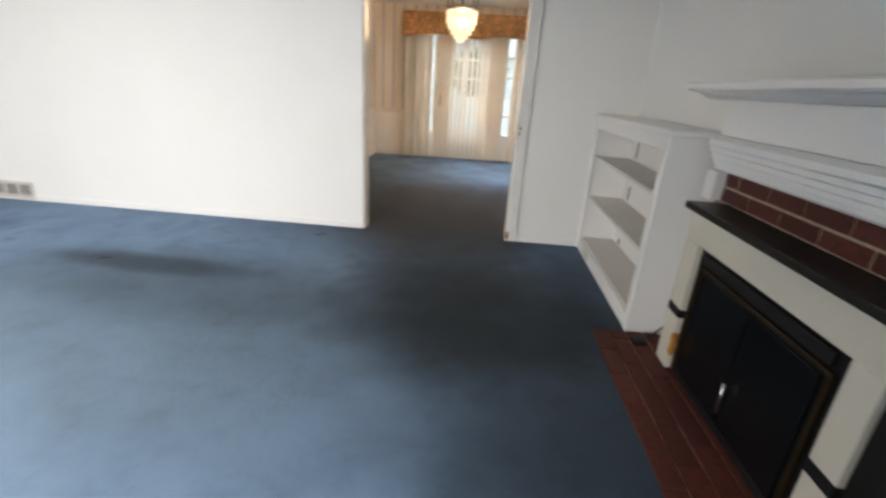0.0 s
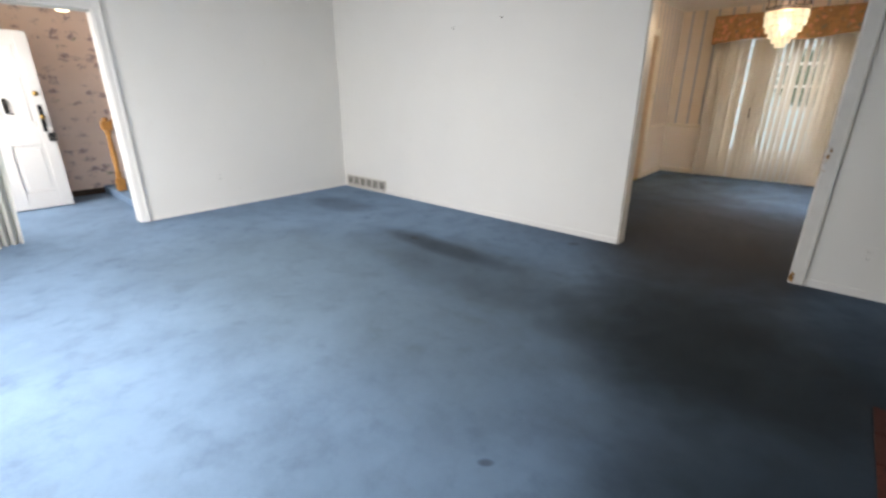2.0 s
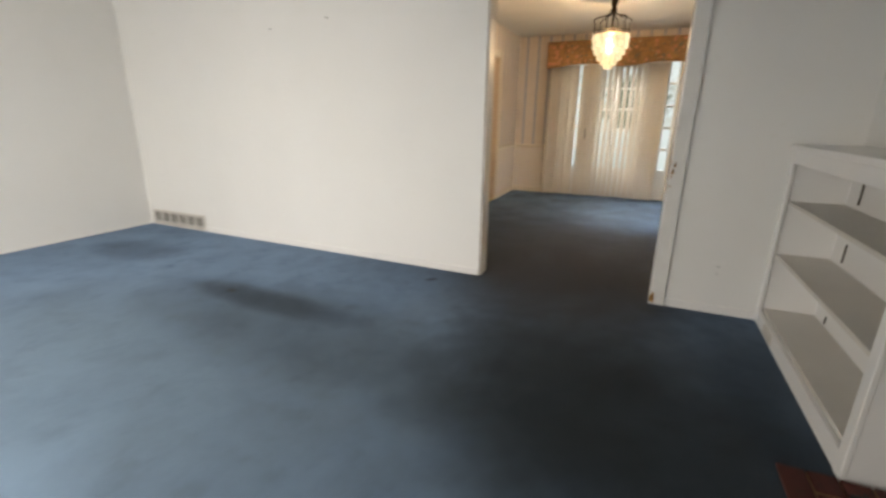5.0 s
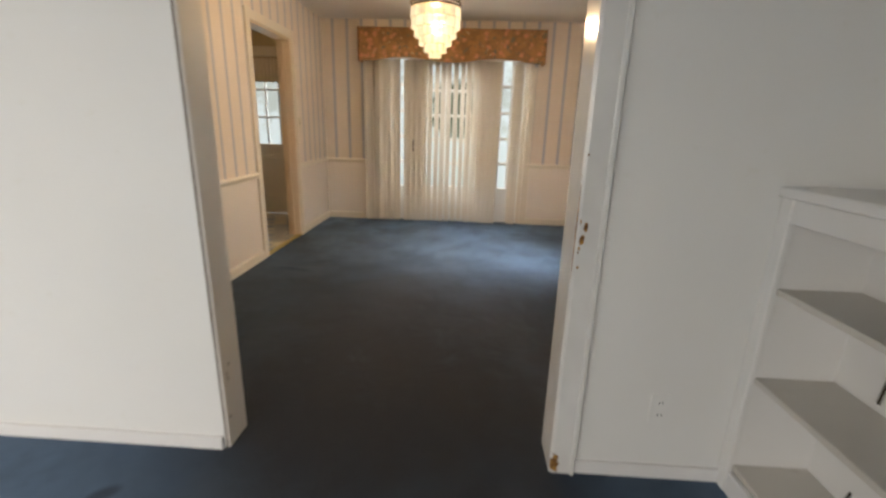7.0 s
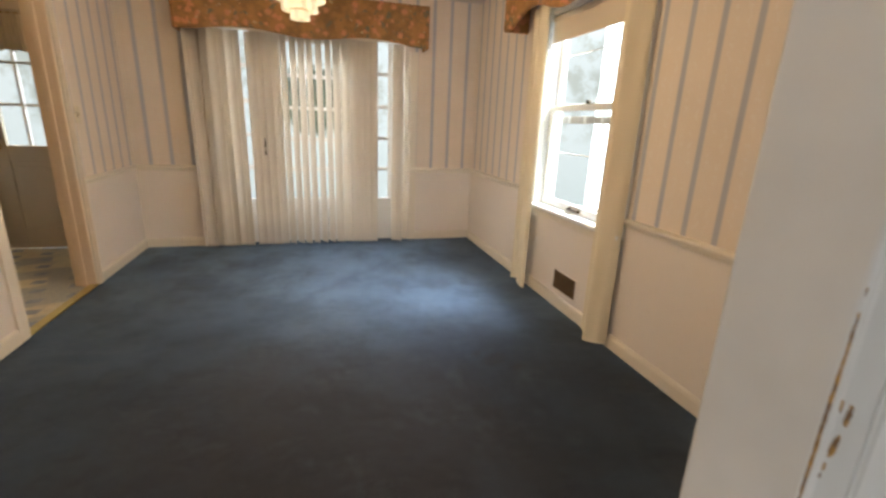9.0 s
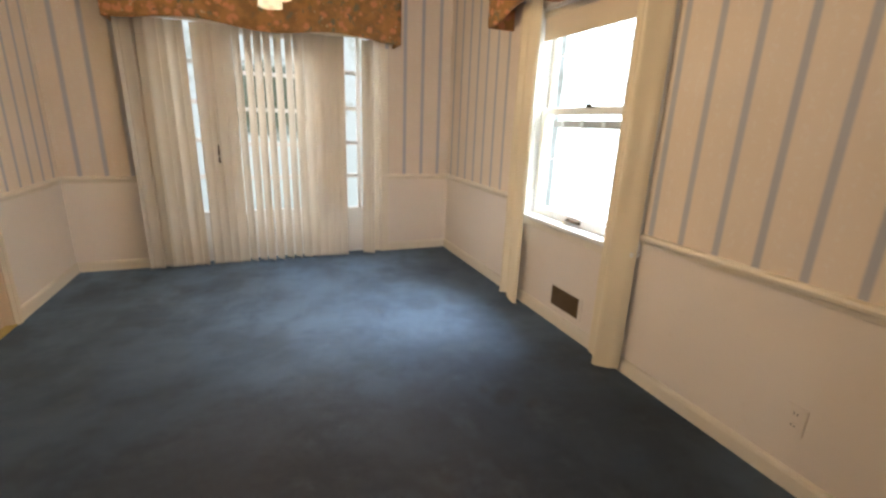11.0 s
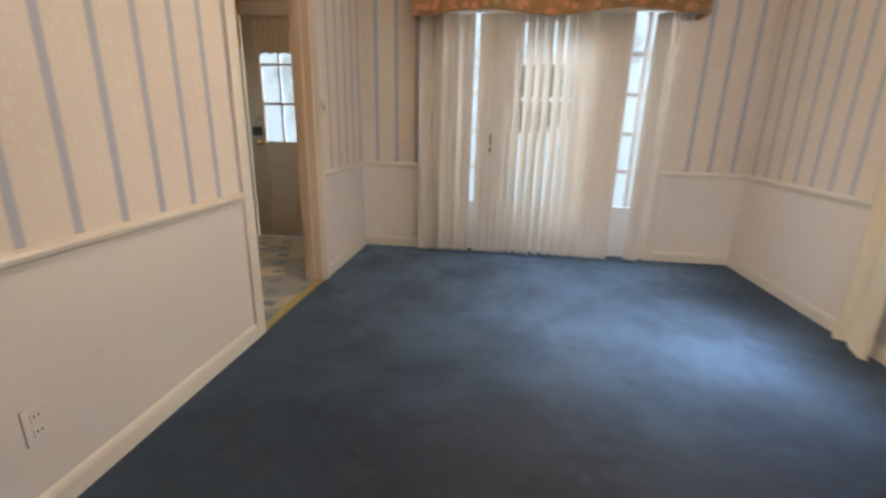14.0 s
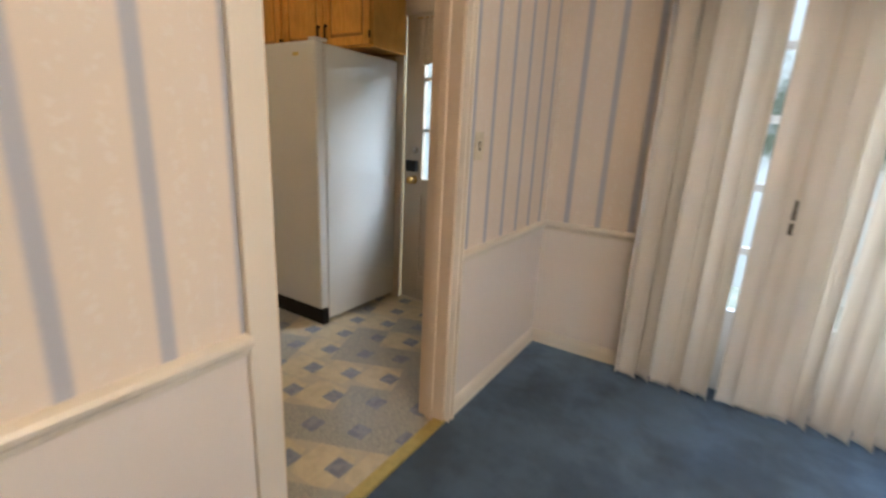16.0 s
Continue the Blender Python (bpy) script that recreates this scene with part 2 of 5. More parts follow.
def brick_mat():
    n = Nodes("dark_red_brick", 0.7, 0, 0.4)
    rnd = n.add("ShaderNodeObjectInfo").outputs["Random"]
    c = n.mix(rnd, (0.100, 0.020, 0.012), (0.062, 0.013, 0.009))
    c = n.mix(n.ramp(n.noise(45, 5), 0.45, 0.7), c, (0.045, 0.012, 0.009))
    n.colour(c)
    n.bump(n.noise(120, 4), 0.4, 0.003)
    return n.mat


def slat_mat():
    n = Nodes("cream_blind_vane", 0.6, 0, 0.3)
    c = n.mix(n.ramp(n.noise(3, 3, 0.5, (8, 8, 0.6)), 0.35, 0.7), (0.82, 0.77, 0.705), (0.78, 0.725, 0.655))
    n.colour(c)
    n.bump(n.noise(300, 2, 0.5, (1, 1, 0.2)), 0.15, 0.001)
    t = n.add("ShaderNodeBsdfTranslucent")
    t.inputs[0].default_value = (0.92, 0.82, 0.66, 1)
    mixer = n.add("ShaderNodeMixShader")
    mixer.inputs[0].default_value = 0.09
    n.tree.links.new(n.bsdf.outputs[0], mixer.inputs[1])
    n.tree.links.new(t.outputs[0], mixer.inputs[2])
    sheer = n.add("ShaderNodeMixShader")
    sheer.inputs[0].default_value = 0.13
    n.tree.links.new(mixer.outputs[0], sheer.inputs[1])
    n.tree.links.new(n.add("ShaderNodeBsdfTransparent").outputs[0], sheer.inputs[2])
    n.tree.links.new(sheer.outputs[0], n.tree.nodes["Material Output"].inputs[0])
    return n.mat


def glass_mat():
    n = Nodes("window_glass", 0.02)
    n.bsdf.inputs["Transmission Weight"].default_value = 1
    n.bsdf.inputs["IOR"].default_value = 1.05
    n.colour((0.97, 0.98, 0.98))
    return n.mat


def glow(name, colour, strength, glassy=False):
    n = Nodes(name, 0.2, 0.0, 0.1 if glassy else 0.5)
    n.colour((0.01, 0.01, 0.01) if glassy else colour)
    n.put(n.bsdf.inputs["Emission Color"], colour)
    uneven = n.add("ShaderNodeNewGeometry").outputs["Random Per Island"]
    n.put(n.bsdf.inputs["Emission Strength"], n.math("MULTIPLY", n.math("ADD", n.math("MULTIPLY", uneven, 0.7), 0.65), strength))
    return n.mat


def clear(mat, share):
    """Lets a share of the light straight through, as cut glass does."""
    tree = mat.node_tree
    mixer, through_glass = tree.nodes.new("ShaderNodeMixShader"), tree.nodes.new("ShaderNodeBsdfTransparent")
    mixer.inputs[0].default_value = share
    tree.links.new(tree.nodes["Principled BSDF"].outputs[0], mixer.inputs[1])
    tree.links.new(through_glass.outputs[0], mixer.inputs[2])
    tree.links.new(mixer.outputs[0], tree.nodes["Material Output"].inputs[0])
    return mat


def backdrop_mat(strength, tint=(1, 1, 1), zenith=0.0, leaf=(0.50, 0.56, 0.52)):
    """Bright overcast sky above a pale garden with a hint of trees."""
    n = Nodes("bright_garden_backdrop", 1.0)
    z = n.axes()[2]
    tree = n.ramp(n.noise(1.7, 6, 0.7), 0.46, 0.62)
    band = n.math("MULTIPLY", n.math("MULTIPLY", n.ramp(z, 0.9, 1.3), n.math("SUBTRACT", 1.0, n.ramp(z, 2.4, 4.2))), tree)
    c = n.mix(n.ramp(z, -0.4, 1.6), tuple(a * b for a, b in zip((0.80, 0.86, 0.88), tint)), tuple(a * b for a, b in zip((0.93, 0.97, 1.0), tint)))
    c = n.mix(n.math("MULTIPLY", band, 0.75), c, leaf)
    x = n.axes()[0]
    dx, dz = n.math("DIVIDE", n.math("SUBTRACT", x, 0.75), 0.75), n.math("DIVIDE", n.math("SUBTRACT", z, 1.55), 0.62)
    crown = n.math("ADD", n.math("ADD", n.math("MULTIPLY", dx, dx), n.math("MULTIPLY", dz, dz)), n.math("MULTIPLY", n.math("SUBTRACT", n.noise(5, 5, 0.7), 0.5), 2.2))
    c = n.mix(n.math("MULTIPLY", n.math("SUBTRACT", 1.0, n.ramp(crown, 0.5, 1.1)), 0.93), c, (0.10, 0.13, 0.07))
    n.colour((0, 0, 0))
    n.put(n.bsdf.inputs["Emission Color"], c)
    n.put(n.bsdf.inputs["Emission Strength"], n.math("MULTIPLY", n.math("ADD", 1.0, n.math("MULTIPLY", n.ramp(z, 2.2, 5.5), zenith)), strength))
    return n.mat


def chipped_paint():
    n = Nodes("chipped_white_gloss", 0.16)
    xyz = n.axes()
    c = n.mix(n.ramp(n.noise(3), 0.35, 0.7), (0.72, 0.71, 0.69), (0.64, 0.63, 0.61))
    bare = n.mix(n.ramp(n.noise(60), 0.4, 0.6), (0.40, 0.21, 0.05), (0.17, 0.09, 0.04))
    around = n.math("SUBTRACT", xyz[0], n.math("ADD", xyz[1], 0.02))
    # (way round the corner, z, half width, half height, raggedness): the long split along the edge, two bare patches, small knocks
    for x, z, w, h, rag in ((1.232, 0.925, 0.0032, 0.17, 1.2), (1.258, 0.897, 0.009, 0.020, 1.3), (1.267, 0.937, 0.008, 0.016, 1.6), (1.252, 0.868, 0.004, 0.008, 0.5), (1.254, 0.805, 0.004, 0.006, 0.4),
                            (1.248, 0.955, 0.003, 0.010, 0.6), (1.250, 0.855, 0.003, 0.005, 0.4), (1.249, 1.16, 0.003, 0.006, 0.4), (1.25, 0.05, 0.02, 0.04, 1.8)):
        dz = n.math("DIVIDE", n.math("SUBTRACT", xyz[2], z), h)
        dx = n.math("DIVIDE", n.math("SUBTRACT", around, x), w)
        d = n.math("ADD", n.math("ADD", n.math("MULTIPLY", dz, dz), n.math("MULTIPLY", dx, dx)), n.math("MULTIPLY", n.math("SUBTRACT", n.noise(75, 4), 0.5), 2 * rag))
        c = n.mix(n.math("SUBTRACT", 1.0, n.ramp(d, 0.7, 0.95)), c, bare)
    n.colour(c)
    n.bump(n.noise(30, 4), 0.15, 0.003)
    return n.mat


WALL = paint("white_wall_paint", (0.76, 0.755, 0.735), 0.55, 0.025)
WALL_LOW = paint("cream_dado_paint", (0.76, 0.69, 0.63), 0.5, 0.025)
CEIL = paint("ceiling_paint", (0.76, 0.73, 0.68), 0.7, 0.04)
TRIM = paint("white_gloss_trim", (0.77, 0.76, 0.745), 0.36, 0.012, 0.05, 0.03)
TRIM_WARM = paint("cream_gloss_trim", (0.74, 0.67, 0.57), 0.34, 0.02, 0.05, 0.03)
CHIPPED = chipped_paint()
# cream lining in shadow: the shade is put into its tan colour
JAMB_SHADED = paint("shaded_gloss_jamb", (0.66, 0.52, 0.38), 0.3, 0.05, 0.05, 0.03)
SHELF = paint("greyed_shelf_paint", (0.66, 0.63, 0.58), 0.45, 0.08)
JAMB_GREY = paint("greyed_jamb_paint", (0.66, 0.62, 0.57), 0.45, 0.05, 0.1)
VINYL_DOOR = paint("grey_white_vinyl", (0.60, 0.61, 0.58), 0.45, 0.05)
CRACK = plain("dark_paint_crack", (0.20, 0.16, 0.12), 0.8)
CARPET = carpet()
PAPER_Y = striped_paper("striped_wallpaper_sides", 1, 0.171, 2.058)
PAPER_R = striped_paper("striped_wallpaper_window_side", 1, 0.174, 1.308)
PAPER_X = striped_paper("striped_wallpaper_ends", 0, 0.178, -0.822)
SPRIG = sprigged_paper()
FLORAL = floral_cloth()
VINYL = vinyl()
KITCHEN = paint("tan_kitchen_paint", (0.56, 0.45, 0.27), 0.5, 0.05)
OAK = wood("honey_oak", (0.52, 0.26, 0.065), (0.36, 0.15, 0.03))
CABINET = wood("golden_oak_cabinet", (0.92, 0.52, 0.12), (0.74, 0.36, 0.06))
BRICK = brick_mat()
MORTAR = plain("pale_mortar", (0.42, 0.33, 0.24), 0.9, 0, 0.3, 60)
HEARTH_MORTAR = plain("stained_mortar", (0.27, 0.16, 0.08), 0.9, 0, 0.4, 60)
SLATE = plain("black_slate", (0.010, 0.009, 0.008), 0.42, spec=0.22)
SURROUND = paint("cream_stone_surround", (0.62, 0.58, 0.49), 0.35, 0.06)
BLACK = plain("black_iron", (0.009, 0.009, 0.009), 0.5, spec=0.25)
BLACK_GLASS = plain("smoked_glass", (0.005, 0.006, 0.007), 0.22, spec=0.25)
BRASS = plain("aged_brass", (0.42, 0.27, 0.09), 0.35, 1.0)
DARK_BRASS = plain("dark_brass", (0.045, 0.028, 0.012), 0.45, 0.7)
GOLD = plain("gilt_strip", (0.62, 0.47, 0.16), 0.35, 0.8)
CHROME = plain("chrome", (0.7, 0.7, 0.7), 0.15, 1.0)
VANE = slat_mat()
DRAPE = paint("cream_drape_cloth", (0.74, 0.655, 0.50), 0.8, 0.05, 0.3)
SHADE = paint("roller_shade_cloth", (0.66, 0.58, 0.47), 0.8, 0.05, 0.2)
GLASS = glass_mat()
# white back door; the dim kitchen's shade is darkened into this paint
DOOR_SHADED = paint("shaded_door_paint", (0.54, 0.47, 0.37), 0.4, 0.05, 0.08)
FRIDGE = paint("white_enamel", (0.72, 0.715, 0.68), 0.09, 0.02, 0.02)
FRIDGE.node_tree.nodes["Principled BSDF"].inputs["Specular IOR Level"].default_value = 0.9
IVORY = plain("ivory_plastic", (0.68, 0.60, 0.45), 0.4)
WHITE_PLASTIC = plain("white_plastic", (0.72, 0.72, 0.70), 0.35)
GRILLE = plain("brown_metal_grille", (0.16, 0.10, 0.05), 0.5, 0.3)
PALE_GRILLE = paint("pale_metal_grille", (0.60, 0.57, 0.52), 0.45, 0.08)
LOUVRE = plain("grey_metal_louvre", (0.36, 0.34, 0.31), 0.5)
DARK_GAP = plain("dark_recess", (0.03, 0.028, 0.025), 0.9)
CRYSTAL = clear(glow("lit_crystal", (1.0, 0.80, 0.50), 1.25, True), 0.6)
LAMP_GLASS = glow("lit_lamp_glass", (1.0, 0.80, 0.52), 4.0)
GARDEN = backdrop_mat(0.95, (0.90, 0.98, 1.0), 1.0)
GARDEN_EAST = backdrop_mat(7.5, (0.86, 0.95, 1.0), 1.8, (0.088, 0.096, 0.094))
GRASS = plain("pale_concrete_and_grass", (0.30, 0.32, 0.27), 0.95, 0, 0.3, 2)


# ---- building helpers ----
def box(bm, x0, x1, y0, y1, z0, z1, bevel=0.0, index=0):
    corners = [bm.verts.new((x, y, z)) for x in (x0, x1) for y in (y0, y1) for z in (z0, z1)]
    faces = [bm.faces.new([corners[i] for i in f]) for f in ((0, 1, 3, 2), (4, 6, 7, 5), (0, 4, 5, 1), (2, 3, 7, 6), (0, 2, 6, 4), (1, 5, 7, 3))]
    for f in faces:
        f.material_index = index
    if bevel:
        edges = list({e for f in faces for e in f.edges})
        bmesh.ops.bevel(bm, geom=edges, offset=bevel, segments=2, profile=0.5, affect="EDGES", clamp_overlap=True, material=-1)
    return bm


def boxes(*rows, bevel=0.0):
    bm = bmesh.new()
    for r in rows:
        box(bm, *r[:6], bevel=bevel, index=r[6] if len(r) > 6 else 0)
    return bm


def tube(bm, a, b, r0, r1=None, n=12, caps=True):
    a, b, r1 = Vector(a), Vector(b), r0 if r1 is None else r1
    m = Matrix.Translation((a + b) / 2) @ (b - a).to_track_quat("Z", "Y").to_matrix().to_4x4()
    bmesh.ops.create_cone(bm, cap_ends=caps, segments=n, radius1=r0, radius2=r1, depth=(b - a).length, matrix=m)
    return bm


def turned(bm, x, y, rows, n=20):
    """A lathe shape: rows of (radius, z)."""
    rings = [[bm.verts.new((x + r * math.cos(2 * math.pi * k / n), y + r * math.sin(2 * math.pi * k / n), z)) for k in range(n)] for r, z in rows]
    for lo, hi in zip(rings, rings[1:]):
        for k in range(n):
            bm.faces.new((lo[k], lo[(k + 1) % n], hi[(k + 1) % n], hi[k]))
    bm.faces.new(rings[0][::-1])
    bm.faces.new(rings[-1])
    return bm


def profile(bm, points, a, b, axis):
    """A moulding: points (out, up) of a closed outline, swept from a to b along axis 0 or 1; the other coordinate is 'out'."""
    rings = []
    for s in (a, b):
        rings.append([bm.verts.new((s, o, z) if axis == 0 else (o, s, z)) for o, z in points])
    k = len(points)
    for i in range(k):
        bm.faces.new((rings[0][i], rings[0][(i + 1) % k], rings[1][(i + 1) % k], rings[1][i]))
    bm.faces.new(rings[0][::-1])
    bm.faces.new(rings[1])
    return bm


def finish(bm, smooth):
    bmesh.ops.recalc_face_normals(bm, faces=bm.faces)
    for f in bm.faces:
        f.smooth = smooth


def mesh_of(name, bm, materials, origin=(0, 0, 0), smooth=False):
    finish(bm, smooth)
    bm.transform(Matrix.Translation(-Vector(origin)))
    me = bpy.data.meshes.new(name)
    bm.to_mesh(me)
    bm.free()
    for m in materials if isinstance(materials, (list, tuple)) else [materials]:
        me.materials.append(m)
    return me


def base_of(ob):
    p = Vector((0, 0, 0))
    while ob:
        p += ob.location
        ob = ob.parent
    return p


def part(name, bm, material, parent, label="", smooth=False):
    """One mesh under a thing or a part; the bmesh is in the world's metres."""
    ob = new(name, mesh_of(name, bm, material, base_of(parent), smooth))
    ob.parent = parent
    return tagged(ob, label)


def thing(name, x, y, z, label, category, group=""):
    ob = new(name)
    ob.empty_display_size = 0.1
    ob.location = (x, y, z)
    return tagged(ob, label, category, group)


def solo(name, bm, material, label, category, group="", smooth=False):
    return tagged(new(name, mesh_of(name, bm, material, (0, 0, 0), smooth)), label, category, group)


def structure(name, bm, materials, label, category="wall", smooth=False):
    return tagged(new(name, mesh_of(name, bm, materials, (0, 0, 0), smooth)), label, category, kind="structure")


# ---- the plan ----
H = 2.44            # ceiling height
RAIL = 0.79         # top of the dado
XL, XR = -3.99, 2.15            # living room, side walls
YS = -4.65                       # living room, window wall behind
OX0, OX1, OH, T = 0.0, 1.24, 2.10, 0.13   # opening to the dining room
DX0, DX1, DY1 = -0.957, 2.316, 4.37         # dining room
EY0, EY1, EH = -3.70, -2.60, 1.99         # opening to the foyer
KY0, KY1, KH = 2.475, 3.325, 2.03           # opening to the kitchen
KX0, KY = -3.6, 4.42                      # kitchen
FX0, FY0 = -6.0, -3.9                     # foyer

# ---- floors and ceiling ----
RIDGES = ((0.50, -1.00, 0.54, -1.56, 0.012), (1.12, -0.75, 1.16, -1.25, 0.010), (0.62, -1.62, 0.78, -1.30, 0.005), (-0.82, 2.20, -0.39, 2.14, 0.013), (-0.62, 2.34, -0.30, 2.44, 0.006))


def carpet_height(x, y):
    h = 0.0025 * noise.noise((x * 2.2, y * 2.2, 0))
    for x0, y0, x1, y1, up in RIDGES:
        dx, dy = x1 - x0, y1 - y0
        s = min(1, max(0, ((x - x0) * dx + (y - y0) * dy) / (dx * dx + dy * dy)))
        d = math.hypot(x - x0 - s * dx, y - y0 - s * dy)
        h += up * math.exp(-(d / 0.03) ** 2) * math.sin(math.pi * min(1, max(0, s * 0.9 + 0.05)))
    return h


def carpet_sheet(bm, x0, x1, y0, y1, step):
    nx, ny = max(1, round((x1 - x0) / step)), max(1, round((y1 - y0) / step))
    grid = []
    for i in range(nx + 1):
        x = x0 + (x1 - x0) * i / nx
        grid.append([bm.verts.new((x, y0 + (y1 - y0) * j / ny, carpet_height(x, y0 + (y1 - y0) * j / ny))) for j in range(ny + 1)])
    for i in range(nx):
        for j in range(ny):
            bm.faces.new((grid[i][j], grid[i + 1][j], grid[i + 1][j + 1], grid[i][j + 1]))


bm = bmesh.new()
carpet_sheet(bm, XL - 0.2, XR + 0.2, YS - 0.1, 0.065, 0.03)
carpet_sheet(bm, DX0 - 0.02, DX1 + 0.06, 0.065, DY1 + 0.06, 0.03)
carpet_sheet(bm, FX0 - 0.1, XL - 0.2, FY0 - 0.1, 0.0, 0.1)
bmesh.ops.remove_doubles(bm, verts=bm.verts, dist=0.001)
structure("floor", bm, CARPET, "worn blue wall-to-wall carpet with soiled traffic paths and painted-in shade", "carpet", True)
structure("floor_kitchen", boxes((KX0 - 0.1, DX0 - 0.02, 0.4, KY + 0.1, -0.05, 0.002)), VINYL, "cream and grey patterned vinyl kitchen floor", "floor")
structure("ceiling", boxes((FX0 - 0.3, 2.7, YS - 0.3, 4.8, H, H + 0.15)), CEIL, "plain off-white plaster ceiling", "ceiling")
structure("ground", boxes((-60, 60, -60, 60, -0.4, -0.25)), GRASS, "pale ground outside the house", "ground")

# ---- walls ----
half = T / 2
structure("wall_north", boxes((XL - 0.13, OX0, 0, half, 0, H), (OX1, XR + 0.2, 0, half, 0, H), (OX0, OX1, 0, half, OH, H), bevel=0.006),
          WALL, "white painted plaster wall with a wide cased opening")
structure("wall_dining_south", boxes((DX0 - 0.06, OX0, half, T, 0, RAIL, 1), (DX0 - 0.06, OX0, half, T, RAIL, H), (OX1, DX1 + 0.06, half, T, 0, RAIL, 1),
                                     (OX1, DX1 + 0.06, half, T, RAIL, H), (OX0, OX1, half, T, OH, H)), [PAPER_X, WALL_LOW], "striped papered wall over cream dado")
structure("wall_west", boxes((XL - 0.13, XL, EY1, 0, 0, H), (XL - 0.13, XL, YS, EY0, 0, H),
                             (XL - 0.13, XL, EY0, EY1, EH, H)), WALL, "white painted plaster wall with the foyer opening")
structure("wall_east", boxes((XR, XR + 0.2, YS, 0, 0, H)), WALL, "white painted plaster wall behind the fireplace")
structure("wall_south", boxes((XL - 0.13, -3.05, YS - 0.15, YS, 0, H), (0.35, XR + 0.2, YS - 0.15, YS, 0, H), (-3.05, 0.35, YS - 0.15, YS, 0, 0.36), (-3.05, 0.35, YS - 0.15, YS, 2.05, H)), WALL, "white painted wall with a wide low window")
structure("wall_dining_west", boxes((DX0 - 0.06, DX0, T, KY0, 0, RAIL, 1), (DX0 - 0.06, DX0, T, KY0, RAIL, H), (DX0 - 0.06, DX0, KY1, DY1, 0, RAIL, 1),
                                    (DX0 - 0.06, DX0, KY1, DY1, RAIL, H), (DX0 - 0.06, DX0, KY0, KY1, KH, H)), [PAPER_Y, WALL_LOW], "striped papered wall over cream dado with the kitchen doorway")
structure("wall_kitchen_east", boxes((DX0 - 0.12, DX0 - 0.06, 0.4, KY0, 0, H), (DX0 - 0.12, DX0 - 0.06, KY1, KY, 0, H), (DX0 - 0.12, DX0 - 0.06, KY0, KY1, KH, H)), KITCHEN, "tan painted kitchen wall")
# window wall: the opening runs from WY0 to WY1, WZ0 to WZ1
WY0, WY1, WZ0, WZ1 = 1.84, 2.80, 0.69, 2.05
structure("wall_dining_east", boxes((DX1, DX1 + 0.16, T, WY0, 0, RAIL, 1), (DX1, DX1 + 0.16, T, WY0, RAIL, H), (DX1, DX1 + 0.16, WY1, DY1 + 0.2, 0, RAIL, 1), (DX1, DX1 + 0.16, WY1, DY1 + 0.2, RAIL, H),
                                    (DX1, DX1 + 0.16, WY0, WY1, 0, WZ0, 1), (DX1, DX1 + 0.16, WY0, WY1, WZ1, H)), [PAPER_R, WALL_LOW], "striped papered wall over cream dado with a sash window")
# garden door unit: opening from GX0 to GX1, up to GH
GX0, GX1, GH = -0.24, 1.60, 2.10
structure("wall_dining_north", boxes((DX0 - 0.12, GX0, DY1, DY1 + 0.16, 0, RAIL, 1), (DX0 - 0.12, GX0, DY1, DY1 + 0.16, RAIL, H), (GX1, DX1, DY1, DY1 + 0.16, 0, RAIL, 1),
                                     (GX1, DX1, DY1, DY1 + 0.16, RAIL, H), (GX0, GX1, DY1, DY1 + 0.16, GH, H)), [PAPER_X, WALL_LOW], "striped papered wall over cream dado behind the blind")
BX0, BX1, BH = -2.10, -1.22, 2.06
structure("wall_kitchen_north", boxes((KX0 - 0.1, BX0, KY, KY + 0.12, 0, H), (BX1, DX0 - 0.12, KY, KY + 0.12, 0, H), (BX0, BX1, KY, KY + 0.12, BH, H)), KITCHEN, "tan painted kitchen wall with the back door")
structure("wall_kitchen_west", boxes((KX0 - 0.1, KX0, 0.4, KY, 0, H)), KITCHEN, "plain tan kitchen wall")
structure("wall_kitchen_south", boxes((KX0 - 0.1, DX0 - 0.12, 0.3, 0.4, 0, H)), KITCHEN, "plain tan kitchen wall")
structure("wall_foyer_west", boxes((FX0 - 0.1, FX0, FY0, 0, 0, H)), SPRIG, "pink wallpaper with small dark flower sprigs")
structure("wall_foyer_north", boxes((FX0, XL - 0.13, -0.1, 0, 0, H)), SPRIG, "pink sprigged wallpaper")
structure("wall_foyer_south", boxes((FX0 - 0.1, -5.42, FY0 - 0.1, FY0, 0, H), (-4.48, XL - 0.13, FY0 - 0.1, FY0, 0, H), (-5.42, -4.48, FY0 - 0.1, FY0, 2.06, H)), SPRIG, "pink sprigged wall round the front door")

# ---- skirtings, dado rails, casings ----
bm = bmesh.new()
for x0, x1 in ((XL, OX0 - 0.01), (1.33, 1.86)):
    box(bm, x0, x1, -0.014, 0, 0, 0.055, 0.004)
box(bm, XL, XL + 0.014, EY1 + 0.07, -0.014, 0, 0.012, 0.003)
box(bm, XL, XL + 0.014, YS, EY0 - 0.13, 0, 0.055, 0.004)
structure("baseboard", bm, TRIM, "low white painted skirting", "baseboard")


def skirting(out, way):
    return [(out, 0.0), (out + way * 0.016, 0.0), (out + way * 0.016, 0.062), (out + way * 0.011, 0.078), (out + way * 0.004, 0.084), (out, 0.084)]


def rail(out, way):
    z = RAIL
    return [(out, z - 0.058), (out + way * 0.010, z - 0.055), (out + way * 0.014, z - 0.040), (out + way * 0.026, z - 0.030), (out + way * 0.030, z - 0.016),
            (out + way * 0.024, z - 0.006), (out + way * 0.010, z), (out, z)]


